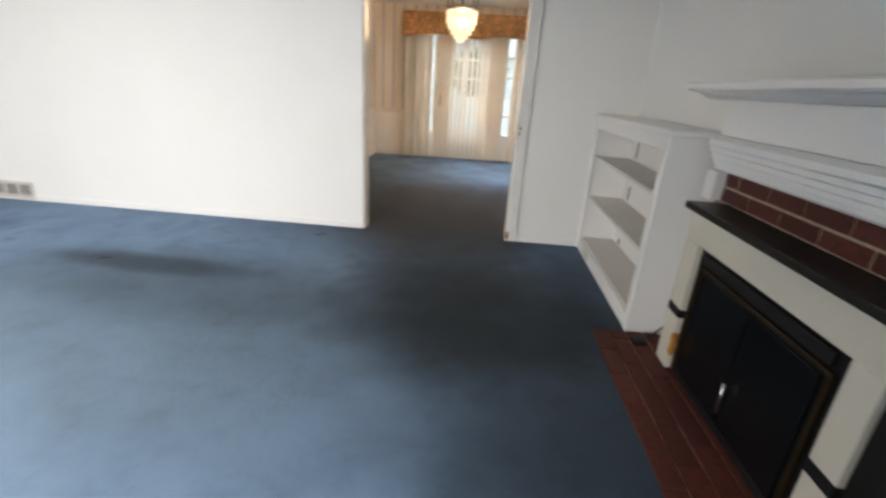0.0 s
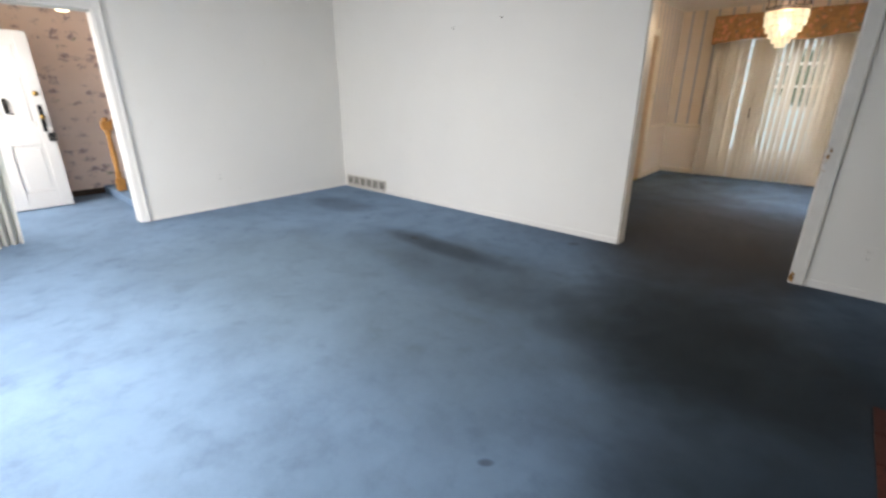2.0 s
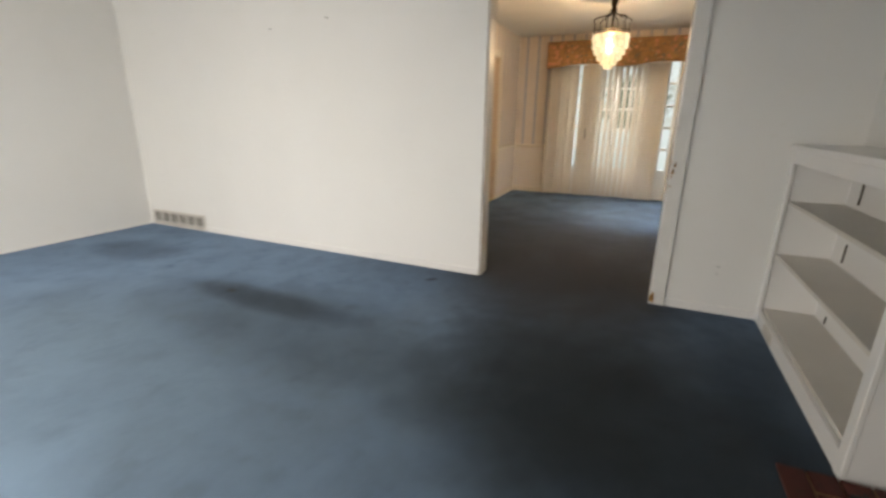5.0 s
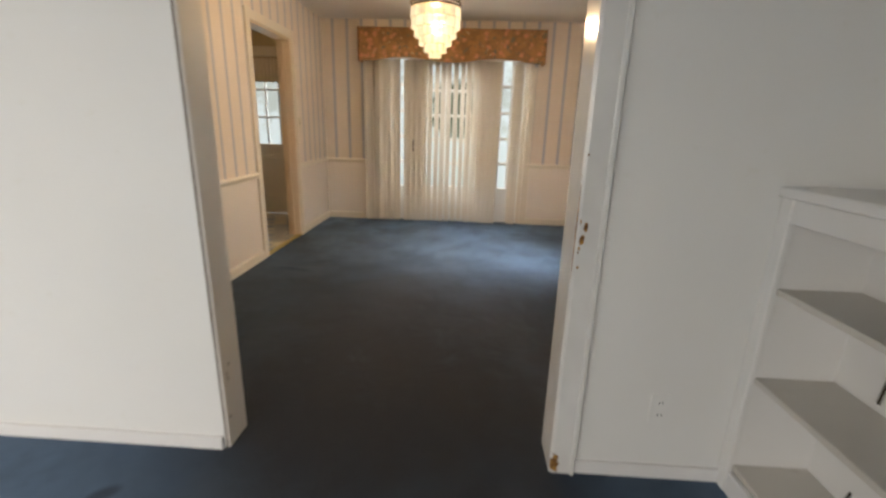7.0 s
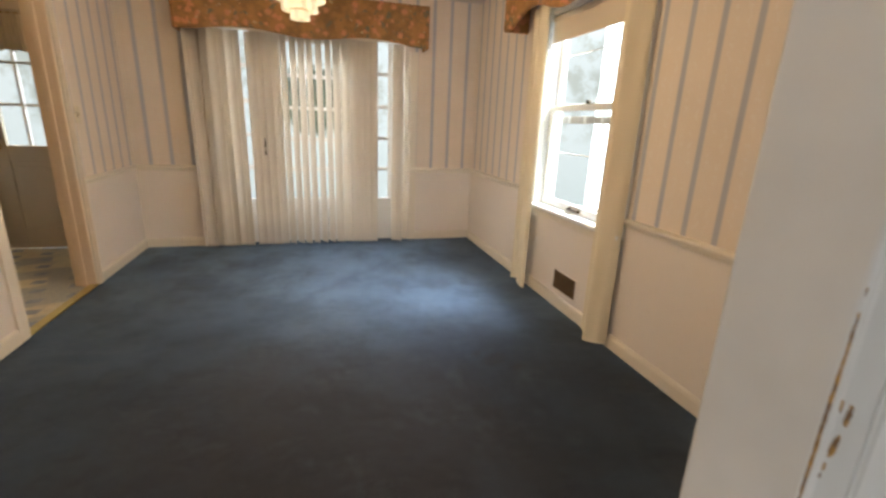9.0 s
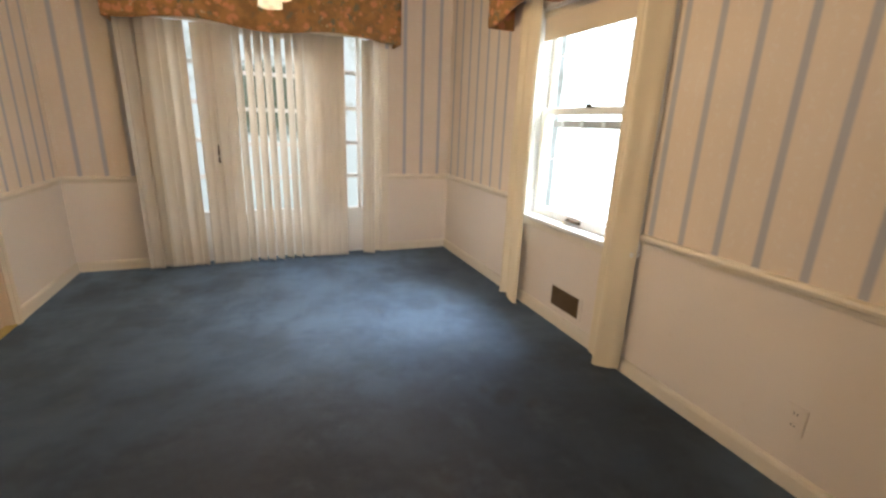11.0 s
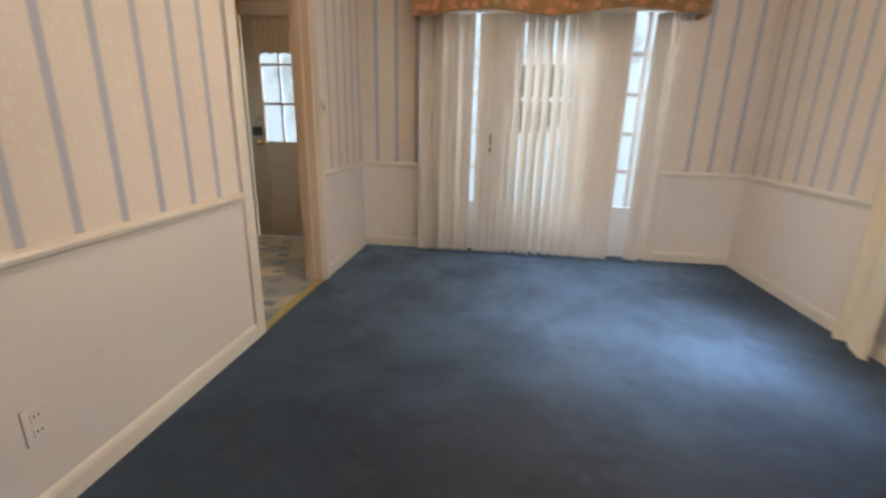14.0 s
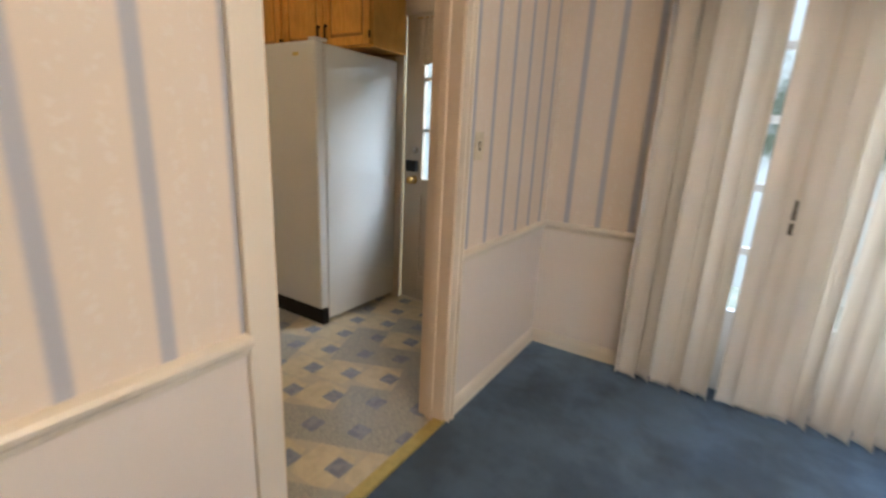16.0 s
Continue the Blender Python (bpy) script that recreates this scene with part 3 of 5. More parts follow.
for name, shape, lab, runs in (("baseboard_dining", skirting, "cream painted skirting", ((1, DX0, 1, T, KY0 - 0.075), (1, DX0, 1, KY1 + 0.042, DY1), (0, DY1, -1, DX0, -0.36), (0, DY1, -1, 1.62, DX1),
                                                                                   (1, DX1, -1, T, DY1), (0, T, 1, 1.35, DX1), (0, T, 1, DX0, -0.08))),
                               ("dado_rail", rail, "cream painted dado rail", ((1, DX0, 1, T, KY0 - 0.075), (1, DX0, 1, KY1 + 0.042, DY1), (0, DY1, -1, DX0, -0.36), (0, DY1, -1, 1.62, DX1),
                                                                         (1, DX1, -1, T, 1.70), (1, DX1, -1, 2.92, DY1), (0, T, 1, 1.35, DX1), (0, T, 1, DX0, -0.08)))):
    bm = bmesh.new()
    for axis, out, way, a, b in runs:
        profile(bm, shape(out, way), a, b, axis)
    structure(name, bm, TRIM_WARM, lab, "trim")

# dining opening: chipped gloss casing and jamb lining on one side, rounded plaster on the other
bm = boxes((OX1, OX1 + 0.085, -0.022, 0, 0, OH + 0.085), (OX1 + 0.068, OX1 + 0.085, -0.027, -0.022, 0, OH + 0.085), bevel=0.006)
box(bm, OX1 - 0.006, OX1 + 0.012, -0.018, T + 0.016, 0, OH, 0.006)
structure("trim_opening", bm, CHIPPED, "chipped white gloss door casing with bare wood showing", "door casing")
structure("trim_opening_dining", boxes((OX1 + 0.004, OX1 + 0.09, T, T + 0.02, 0, OH + 0.08), bevel=0.005), TRIM_WARM, "cream painted casing", "door casing")
structure("trim_opening_corner", boxes((OX0 - 0.004, OX0 + 0.012, 0.004, T + 0.004, 0, OH), bevel=0.003), JAMB_GREY, "greyed white painted jamb board", "door jamb")
crack = bmesh.new()
rng = random.Random(12)
z = 0.0
while z < OH - 0.1:
    h = rng.uniform(0.10, 0.28)
    box(crack, OX0 - 0.002, OX0 + 0.0005 + rng.uniform(0, 0.0015), -0.0012, 0.004, z, min(z + h, OH))
    z += h
for z, d in ((0.30, 0.030), (0.33, 0.05), (0.12, 0.02), (0.275, 0.035)):
    box(crack, OX0 + 0.0105, OX0 + 0.0125, d, d + 0.006, z, z + 0.016)
structure("trim_paint_crack", crack, CRACK, "dark cracked paint along the jamb corner", "paint crack")

# foyer opening casings
bm = bmesh.new()
for y0, y1 in ((EY1 - 0.005, EY1 + 0.066), (EY0 - 0.03, EY0 + 0.003)):
    box(bm, XL, XL + 0.022, y0, y1, 0, EH + 0.09, 0.005)
    box(bm, XL + 0.022, XL + 0.03, (y0 + y1) / 2 + 0.012, (y0 + y1) / 2 + 0.03, 0, EH, 0.003)
    box(bm, XL + 0.022, XL + 0.034, y1 - 0.02 if y0 > EY0 else y0, y1 if y0 > EY0 else y0 + 0.02, 0, EH + 0.09, 0.004)
box(bm, XL + 0.001, XL + 0.024, EY0 + 0.005, EY1 - 0.005, EH - 0.005, EH + 0.09, 0.005)
for y0, y1 in ((EY1 - 0.018, EY1 - 0.002), (EY0 + 0.002, EY0 + 0.018)):
    box(bm, XL - 0.14, XL + 0.005, y0, y1, 0, EH - 0.006, 0.004)
structure("trim_foyer_opening", bm, TRIM, "white gloss casing round the foyer opening", "door casing")

# folding door, pushed to one side of the foyer opening and leaning a little
fold = thing("folding_door", XL - 0.02, EY0, 0.01, "grey-white vinyl accordion door folded back in the foyer opening", "folding door")
PLEATS, TOPZ = 6, EH - 0.035
for k in range(PLEATS):
    bm = bmesh.new()
    ring = []
    for z in (0.012, TOPZ):
        lean = 0.16 + 0.13 * (z - 0.012) / TOPZ
        y0, y1 = EY0 + 0.004 + lean * k / PLEATS, EY0 + 0.004 + lean * (k + 1) / PLEATS
        x0, x1 = (XL + 0.022, XL - 0.055) if k % 2 == 0 else (XL - 0.055, XL + 0.022)
        ring.append([bm.verts.new(p) for p in ((x0, y0, z), ((x0 + x1) / 2 + 0.006, (y0 + y1) / 2 - 0.004, z), (x1, y1, z), (x1, y1 + 0.004, z), ((x0 + x1) / 2 + 0.006, (y0 + y1) / 2 + 0.002, z), (x0, y0 + 0.004, z))])
    for i in range(6):
        bm.faces.new((ring[0][i], ring[0][(i + 1) % 6], ring[1][(i + 1) % 6], ring[1][i]))
    bm.faces.new(ring[0][::-1]), bm.faces.new(ring[1])
    part("pleat", bm, VINYL_DOOR, fold)
part("track", boxes((XL - 0.035, XL - 0.005, EY0 + 0.006, EY1 - 0.02, EH - 0.03, EH - 0.006), bevel=0.003), VINYL_DOOR, fold, "narrow overhead track")
for k in range(PLEATS):
    part("hook", boxes((XL - 0.024, XL - 0.016, EY0 + 0.03 + 0.045 * k, EY0 + 0.036 + 0.045 * k, EH - 0.036, EH - 0.03)), DARK_BRASS, fold, "small dark hook")

# kitchen doorway casings
bm = bmesh.new()
box(bm, DX0, DX0 + 0.018, KY0 - 0.08, KY0, 0, KH + 0.08, 0.004)
for k, (a, b, up) in enumerate(((0.0, 0.042, 0.016), (0.002, 0.010, 0.026), (0.015, 0.023, 0.022), (0.030, 0.042, 0.030))):
    box(bm, DX0, DX0 + up, KY1 + a, KY1 + b, 0, KH + 0.08, 0.004)
box(bm, DX0 + 0.001, DX0 + 0.017, KY0, KY1, KH, KH + 0.079, 0.004)
structure("trim_kitchen_door", bm, TRIM_WARM, "cream gloss moulded casing round the kitchen doorway", "door casing")
bm = bmesh.new()
box(bm, DX0 - 0.13, DX0 + 0.004, KY1 - 0.018, KY1 + 0.004, 0, KH, 0.004)
box(bm, DX0 - 0.13, DX0 + 0.004, KY0 - 0.004, KY0 + 0.014, 0, KH, 0.004)
box(bm, DX0 - 0.085, DX0 - 0.05, KY1 - 0.032, KY1 - 0.018, 0, KH, 0.003)
box(bm, DX0 - 0.13, DX0 + 0.003, KY0 + 0.014, KY1 - 0.018, KH - 0.016, KH + 0.003, 0.003)
structure("trim_kitchen_jamb", bm, JAMB_SHADED, "gloss lining of the kitchen doorway, tan for its shade", "door jamb")
structure("trim_threshold", boxes((DX0 - 0.045, DX0 + 0.012, KY0, KY1, 0.0, 0.012), bevel=0.005), GOLD, "gilt metal carpet threshold strip", "threshold")

# ---- bright garden outside the windows ----
structure("backdrop", boxes((6.0, 6.1, -2, 9, -0.3, 7)), GARDEN_EAST, "overexposed garden beyond the window", "backdrop")
structure("backdrop_north", boxes((-7, 6.0, 7.6, 7.7, -0.3, 7)), GARDEN, "overexposed garden beyond the glazed door", "backdrop")

# ---- openings' own things ----
def pane_grid(parent, plane, a0, a1, z0, z1, cols, rows, depth, along, mat, bar=0.02):
    """A glazed frame: bars as one mesh each, a pane for each light. along: 0 runs in x, 1 runs in y; plane: the other coordinate."""
    def slab(a, b, c, d, thick, bevel=0.002):
        bm = bmesh.new()
        return box(bm, a, b, plane - thick / 2, plane + thick / 2, c, d, bevel) if along == 0 else box(bm, plane - thick / 2, plane + thick / 2, a, b, c, d, bevel)
    da, dz = (a1 - a0) / cols, (z1 - z0) / rows
    for i in range(1, cols):
        part("muntin", slab(a0 + i * da - bar / 2, a0 + i * da + bar / 2, z0, z1, depth), mat, parent)
    for j in range(1, rows):
        part("muntin", slab(a0, a1, z0 + j * dz - bar / 2, z0 + j * dz + bar / 2, depth - 0.004), mat, parent)
    for i in range(cols):
        for j in range(rows):
            p = part("pane", slab(a0 + i * da + bar / 2, a0 + (i + 1) * da - bar / 2, z0 + j * dz + bar / 2, z0 + (j + 1) * dz - bar / 2, 0.005, 0), GLASS, parent)
            p.visible_shadow = False


# sash window in the dining room
win = tagged(thing("window_1", DX1, (WY0 + WY1) / 2, WZ0, "white double-hung sash window, overexposed by daylight", "window"), kind="structure")
WX = DX1 + 0.06
bm = boxes((DX1 - 0.018, DX1 + 0.005, WY1 - 0.012, WY1 + 0.075, WZ0, WZ1 + 0.08), (DX1 - 0.018, DX1 + 0.005, WY0 - 0.135, WY0 + 0.012, WZ0, WZ1 + 0.08), (DX1 - 0.018, DX1 + 0.005, WY0 + 0.012, WY1 - 0.012, WZ1 - 0.01, WZ1 + 0.08), bevel=0.004)
part("casing", bm, TRIM, win)
bm = boxes((DX1, DX1 + 0.14, WY1 - 0.022, WY1 - 0.001, WZ0, WZ1), (DX1, DX1 + 0.14, WY0 + 0.001, WY0 + 0.022, WZ0, WZ1), (DX1, DX1 + 0.14, WY0 + 0.022, WY1 - 0.022, WZ1 - 0.03, WZ1 - 0.001), bevel=0.003)
part("window_frame", bm, TRIM, win)
part("window_sill", boxes((DX1 - 0.055, DX1 + 0.15, WY0 - 0.137, WY1 + 0.09, WZ0 - 0.028, WZ0 + 0.001), bevel=0.008), TRIM, win, "white painted wooden sill")
part("apron", boxes((DX1 - 0.02, DX1 - 0.001, WY0 - 0.10, WY1 + 0.07, WZ0 - 0.085, WZ0 - 0.029), bevel=0.004), TRIM_WARM, win)
for nm, px, z0, z1 in (("lower_sash", WX, WZ0 + 0.004, 1.415), ("upper_sash", WX + 0.042, 1.375, WZ1 - 0.032)):
    y0, y1 = WY0 + 0.024, WY1 - 0.024
    bm = boxes((px - 0.018, px + 0.018, y0, y0 + 0.042, z0, z1), (px - 0.018, px + 0.018, y1 - 0.042, y1, z0, z1), (px - 0.017, px + 0.017, y0 + 0.042, y1 - 0.042, z0, z0 + 0.052),
               (px - 0.017, px + 0.017, y0 + 0.042, y1 - 0.042, z1 - 0.038, z1), bevel=0.003)
    sash = part(nm, bm, TRIM, win)
    p = part("pane", boxes((px - 0.003, px + 0.003, y0 + 0.04, y1 - 0.04, z0 + 0.05, z1 - 0.036)), GLASS, sash)
    p.visible_shadow = False
    if nm == "lower_sash":
        bm = boxes((px - 0.05, px - 0.022, 2.24, 2.36, z0 + 0.020, z0 + 0.030), (px - 0.030, px - 0.018, 2.235, 2.25, z0 + 0.012, z0 + 0.036), (px - 0.030, px - 0.018, 2.35, 2.365, z0 + 0.012, z0 + 0.036), bevel=0.003)
        part("sash_lift", bm, DARK_BRASS, sash, "dark brass sash lift")
        bm = boxes((px - 0.012, px + 0.03, 2.28, 2.33, z1, z1 + 0.012), (px - 0.02, px, 2.29, 2.32, z1 + 0.012, z1 + 0.026), bevel=0.003)
        part("sash_lock", bm, DARK_BRASS, sash, "dark brass sash lock")
# storm sash bars outside the glass
bm = bmesh.new()
for z in (1.08, 1.76):
    box(bm, WX + 0.072, WX + 0.078, WY0 + 0.03, WY1 - 0.03, z - 0.004, z + 0.004)
for y in (2.06, 2.26, 2.46, 2.66):
    box(bm, WX + 0.079, WX + 0.085, y - 0.012, y + 0.012, 1.292, 1.348)
part("storm_bars", bm, WHITE_PLASTIC, win, "pale storm window bars")
part("storm_rail", boxes((WX + 0.086, WX + 0.100, WY0 + 0.03, WY1 - 0.03, 1.295, 1.345), bevel=0.003), LOUVRE, win, "grey metal storm window rail")

shade = thing("roller_shade", DX1 - 0.02, 2.32, WZ1 + 0.02, "tan roller shade rolled nearly up in the window", "window shade")
bm = bmesh.new()
tube(bm, (DX1 + 0.018, WY0 + 0.028, WZ1 - 0.055), (DX1 + 0.018, WY1 - 0.028, WZ1 - 0.055), 0.022, n=16)
part("roll", bm, SHADE, shade, smooth=True)
part("cloth", boxes((DX1 + 0.004, DX1 + 0.006, WY0 + 0.03, WY1 - 0.03, 1.85, WZ1 - 0.05)), SHADE, shade)
part("hem_bar", boxes((DX1 - 0.001, DX1 + 0.011, WY0 + 0.03, WY1 - 0.03, 1.835, 1.85), bevel=0.003), SHADE, shade)


def drape(y0, y1, x, z0, z1, folds, seed, label):
    """A cloth panel hanging in soft folds, with a thickness, a hem and a heading."""
    rng = random.Random(seed)
    t = thing("drape", x, (y0 + y1) / 2, z0, label, "curtain", "drapes at the window")
    n = 40
    ph = [rng.uniform(0, 6.28) for _ in range(3)]

    def sheet(name, za, zb, rows, off):
        def pt(i, j, back):
            u, z = i / n, za + (zb - za) * j / rows
            v = (z - z0) / (z1 - z0)
            y = (y0 + y1) / 2 + (u - 0.5) * (y1 - y0) * (1 + 0.03 * (1 - v))
            d = 0.020 * math.sin(2 * math.pi * folds * u + ph[0]) + 0.008 * math.sin(2 * math.pi * 2.3 * u + ph[1] + 1.5 * v)
            sag = 0.012 * math.sin(5 * u + ph[2]) * max(0, 1 - 6 * v)
            return (x + d + 0.035 * (2 * u - 1) ** 4 + (0.004 + off if back else -off), y, z + sag)
        bm = bmesh.new()
        for back in (False, True):
            g = [[bm.verts.new(pt(i, j, back)) for j in range(rows + 1)] for i in range(n + 1)]
            for i in range(n):
                for j in range(rows):
                    bm.faces.new((g[i][j], g[i + 1][j], g[i + 1][j + 1], g[i][j + 1]))
        return part(name, bm, DRAPE, t, smooth=True)

    sheet("cloth", z0 + 0.07, z1 - 0.06, 14, 0.0)
    sheet("hem", z0, z0 + 0.07, 2, 0.0012)
    sheet("heading", z1 - 0.06, z1, 1, 0.0015)
    return t


drape(1.698, 1.925, 2.235, 0.012, 2.08, 1.2, 3, "cream full-length side drape hanging beside the sash window")
drape(2.715, 2.968, 2.225, 0.012, 2.08, 1.0, 5, "cream full-length side drape hanging beside the sash window")


def cornice(name, along, a0, a1, wall, way, depth, z0, z1, drop, label):
    """A cloth-covered box valance with a scalloped lower edge: a front and two returns."""
    t = thing(name, (a0 + a1) / 2 if along == 0 else wall, wall if along == 0 else (a0 + a1) / 2, z0, label, "valance", "floral valances")
    n, front = 56, wall + way * depth
    bm = bmesh.new()
    rings = []
    for i in range(n + 1):
        u = i / n
        lift = drop * (0.5 - 0.5 * math.cos(4 * math.pi * u)) * (1.0 if 0.1 < u < 0.9 else 0.8)
        puff = 0.004 * math.sin(37 * u) * way
        a = a0 + (a1 - a0) * u
        ring = []
        for off, z in ((0, z0 + lift), (0.008 * way, z0 + lift + 0.012), (0.010 * way + puff, (z0 + z1) / 2), (0.008 * way, z1 - 0.012), (0, z1), (-0.02 * way, z1), (-0.02 * way, z0 + lift)):
            ring.append(bm.verts.new((a, front + off, z) if along == 0 else (front + off, a, z)))
        rings.append(ring)
    k = len(rings[0])
    for p, q in zip(rings, rings[1:]):
        for i in range(k):
            bm.faces.new((p[i], p[(i + 1) % k], q[(i + 1) % k], q[i]))
    bm.faces.new(rings[0][::-1]), bm.faces.new(rings[-1])
    part("front", bm, FLORAL, t, smooth=True)
    for s in (a0, a1):
        inner = s + (0.02 if s == a0 else -0.02)
        lo, hi, f0, f1 = min(s, inner), max(s, inner), min(wall, front - 0.02 * way), max(wall, front - 0.02 * way)
        part("return_board", boxes((lo, hi, f0, f1, z0, z1) if along == 0 else (f0, f1, lo, hi, z0, z1), bevel=0.003), FLORAL, t)
    lo, hi = min(wall, front), max(wall, front)
    part("top_board", boxes((a0 + 0.021, a1 - 0.021, lo, hi - 0.021, z1 - 0.02, z1 - 0.002) if along == 0 else (lo + 0.021, hi, a0 + 0.021, a1 - 0.021, z1 - 0.02, z1 - 0.002)), FLORAL, t)
    return t


cornice("valance", 0, -0.46, 1.74, DY1, -1, 0.22, 1.945, 2.315, 0.05, "rust and brown floral box valance over the vertical blind")
cornice("valance", 1, 1.42, 3.19, DX1, -1, 0.20, 1.965, 2.33, 0.09, "rust and brown floral box valance over the sash window")

# garden door with side lights, behind the blind
GY = DY1 + 0.08
NUDGE = -0.02   # the far end sits a little to one side
GX0, GX1 = GX0 - NUDGE, GX1 - NUDGE
unit = tagged(thing("door_1", 0.70, GY, 0, "white half-glazed garden door between two glazed side lights", "door"), kind="structure")
bm = boxes((GX0 + 0.001, GX0 + 0.05, DY1 + 0.01, DY1 + 0.15, 0, GH - 0.001), (GX1 - 0.05, GX1 - 0.001, DY1 + 0.01, DY1 + 0.15, 0, GH - 0.001), (GX0 + 0.05, GX1 - 0.05, DY1 + 0.01, DY1 + 0.15, GH - 0.05, GH - 0.001),
           (0.16, 0.235, DY1 + 0.01, DY1 + 0.15, 0, GH - 0.05), (1.165, 1.24, DY1 + 0.01, DY1 + 0.15, 0, GH - 0.05), bevel=0.003)
part("door_frame", bm, TRIM_WARM, unit)
for a0, a1 in ((-0.17, 0.16), (1.24, 1.569)):
    g0, g1 = (-0.12, 0.115) if a0 < 0 else (1.305, 1.555)
    bm = boxes((a0, g0, GY - 0.02, GY + 0.02, 0, 2.05), (g1, a1, GY - 0.02, GY + 0.02, 0, 2.05), (g0, g1, GY - 0.019, GY + 0.019, 0, 0.455), (g0, g1, GY - 0.019, GY + 0.019, 2.03, 2.05), bevel=0.003)
    side = part("side_light", bm, TRIM, unit, "narrow glazed side light with muntins")
    pane_grid(side, GY, g0, g1, 0.455, 2.03, 2, 5, 0.03, 0, TRIM, 0.038)
bm = boxes((0.24, 0.365, GY - 0.022, GY + 0.022, 0.005, 2.04), (1.035, 1.16, GY - 0.022, GY + 0.022, 0.005, 2.04), (0.365, 1.035, GY - 0.021, GY + 0.021, 0.005, 0.46), (0.365, 1.035, GY - 0.021, GY + 0.021, 1.95, 2.04), bevel=0.004)
leaf = part("door_leaf", bm, TRIM, unit, "white half-glazed door leaf")
pane_grid(leaf, GY, 0.365, 1.035, 0.46, 1.95, 3, 5, 0.032, 0, TRIM, 0.034)
bm = bmesh.new()
turned(bm, 0.30, GY - 0.06, [(0.022, 0.955), (0.03, 0.965), (0.032, 0.985), (0.026, 1.0)], 14)
tube(bm, (0.30, GY - 0.055, 0.975), (0.30, GY - 0.02, 0.975), 0.012)
part("door_knob", bm, BRASS, leaf, "brass knob", True)

unit.location.x += NUDGE
GX0, GX1 = GX0 + NUDGE, GX1 + NUDGE


def vane_mesh(width, height):
    bm = bmesh.new()
    n = 8
    rows = []
    for z in (0.0, 0.03, 0.5 * height, height):
        ring = []
        for side in (0, 1):
            for k in (range(n + 1) if side == 0 else range(n, -1, -1)):
                u = k / n - 0.5
                ring.append(bm.verts.new((u * width, 0.010 * (1 - 4 * u * u) + 0.0012 * side, z)))
        rows.append(ring)
    m = len(rows[0])
    for p, q in zip(rows, rows[1:]):
        for i in range(m):
            bm.faces.new((p[i], p[(i + 1) % m], q[(i + 1) % m], q[i]))
    bm.faces.new(rows[0][::-1]), bm.faces.new(rows[-1])
    return mesh_of("vane", bm, VANE, (0, 0, 0), True)


blind = thing("vertical_blind", 0.6, DY1 - 0.10, 0, "cream vertical blind with some vanes turned open, hanging to the carpet", "window blind")
VANE_MESH = vane_mesh(0.089, 1.965)
rng = random.Random(7)
BY = DY1 - 0.105
# (first x, last x, step, turn of the vanes in degrees, depth)
for a, b, step, turn, dy in ((-0.372, -0.355, 0.03, 72, 0.0), (-0.325, -0.165, 0.155, -8, -0.012), (-0.255, -0.09, 0.155, -36, -0.004), (-0.036, -0.03, 0.05, -12, -0.006), (0.015, 0.02, 0.04, -30, 0.0),
                             (0.132, 0.34, 0.068, -10, 0.0), (0.417, 0.815, 0.079, -50, 0.0), (0.895, 0.98, 0.079, -33, 0.0), (1.048, 1.24, 0.062, -12, 0.0), (1.468, 1.50, 0.028, -30, 0.0)):
    x = a
    while x <= b + 1e-6:
        v = new("vane", VANE_MESH)
        v.parent = blind
        v.location = (x - 0.6 + rng.uniform(-0.004, 0.004), BY - blind.location.y + dy + rng.uniform(-0.005, 0.005), 0.016 + rng.uniform(0, 0.006))
        v.rotation_euler = (radians(rng.uniform(-0.25, 0.25)), radians(rng.uniform(-0.2, 0.2)), radians(turn + rng.uniform(-6, 6)))
        x += step
part("head_rail", boxes((-0.40, 1.66, BY - 0.022, BY + 0.022, 1.99, 2.03), bevel=0.004), TRIM_WARM, blind, "cream metal head rail")
bm = bmesh.new()
tube(bm, (0.215, BY - 0.03, 0.93), (0.215, BY - 0.03, 1.99), 0.0025, n=6)
part("draw_cord", bm, IVORY, blind, "thin pale cord", True)
bm = bmesh.new()
tube(bm, (0.215, BY - 0.03, 0.91), (0.215, BY - 0.03, 0.96), 0.008, 0.006, n=10)
tube(bm, (0.215, BY - 0.03, 0.975), (0.215, BY - 0.03, 1.06), 0.008, 0.005, n=10)
part("cord_weight", bm, DARK_BRASS, blind, "brown cord weight", True)
blind.location.x += NUDGE
# slim side post where the blind meets the papered wall
structure("trim_garden_door", boxes((-0.415, -0.39, DY1 - 0.06, DY1 - 0.001, 0, 1.94), (-0.32, GX0 - 0.001, DY1 - 0.02, DY1 - 0.001, 0, 1.94), (GX1 + 0.001, GX1 + 0.08, DY1 - 0.02, DY1 - 0.001, 0, 1.94), bevel=0.004), TRIM_WARM, "cream casing of the garden door", "door casing")

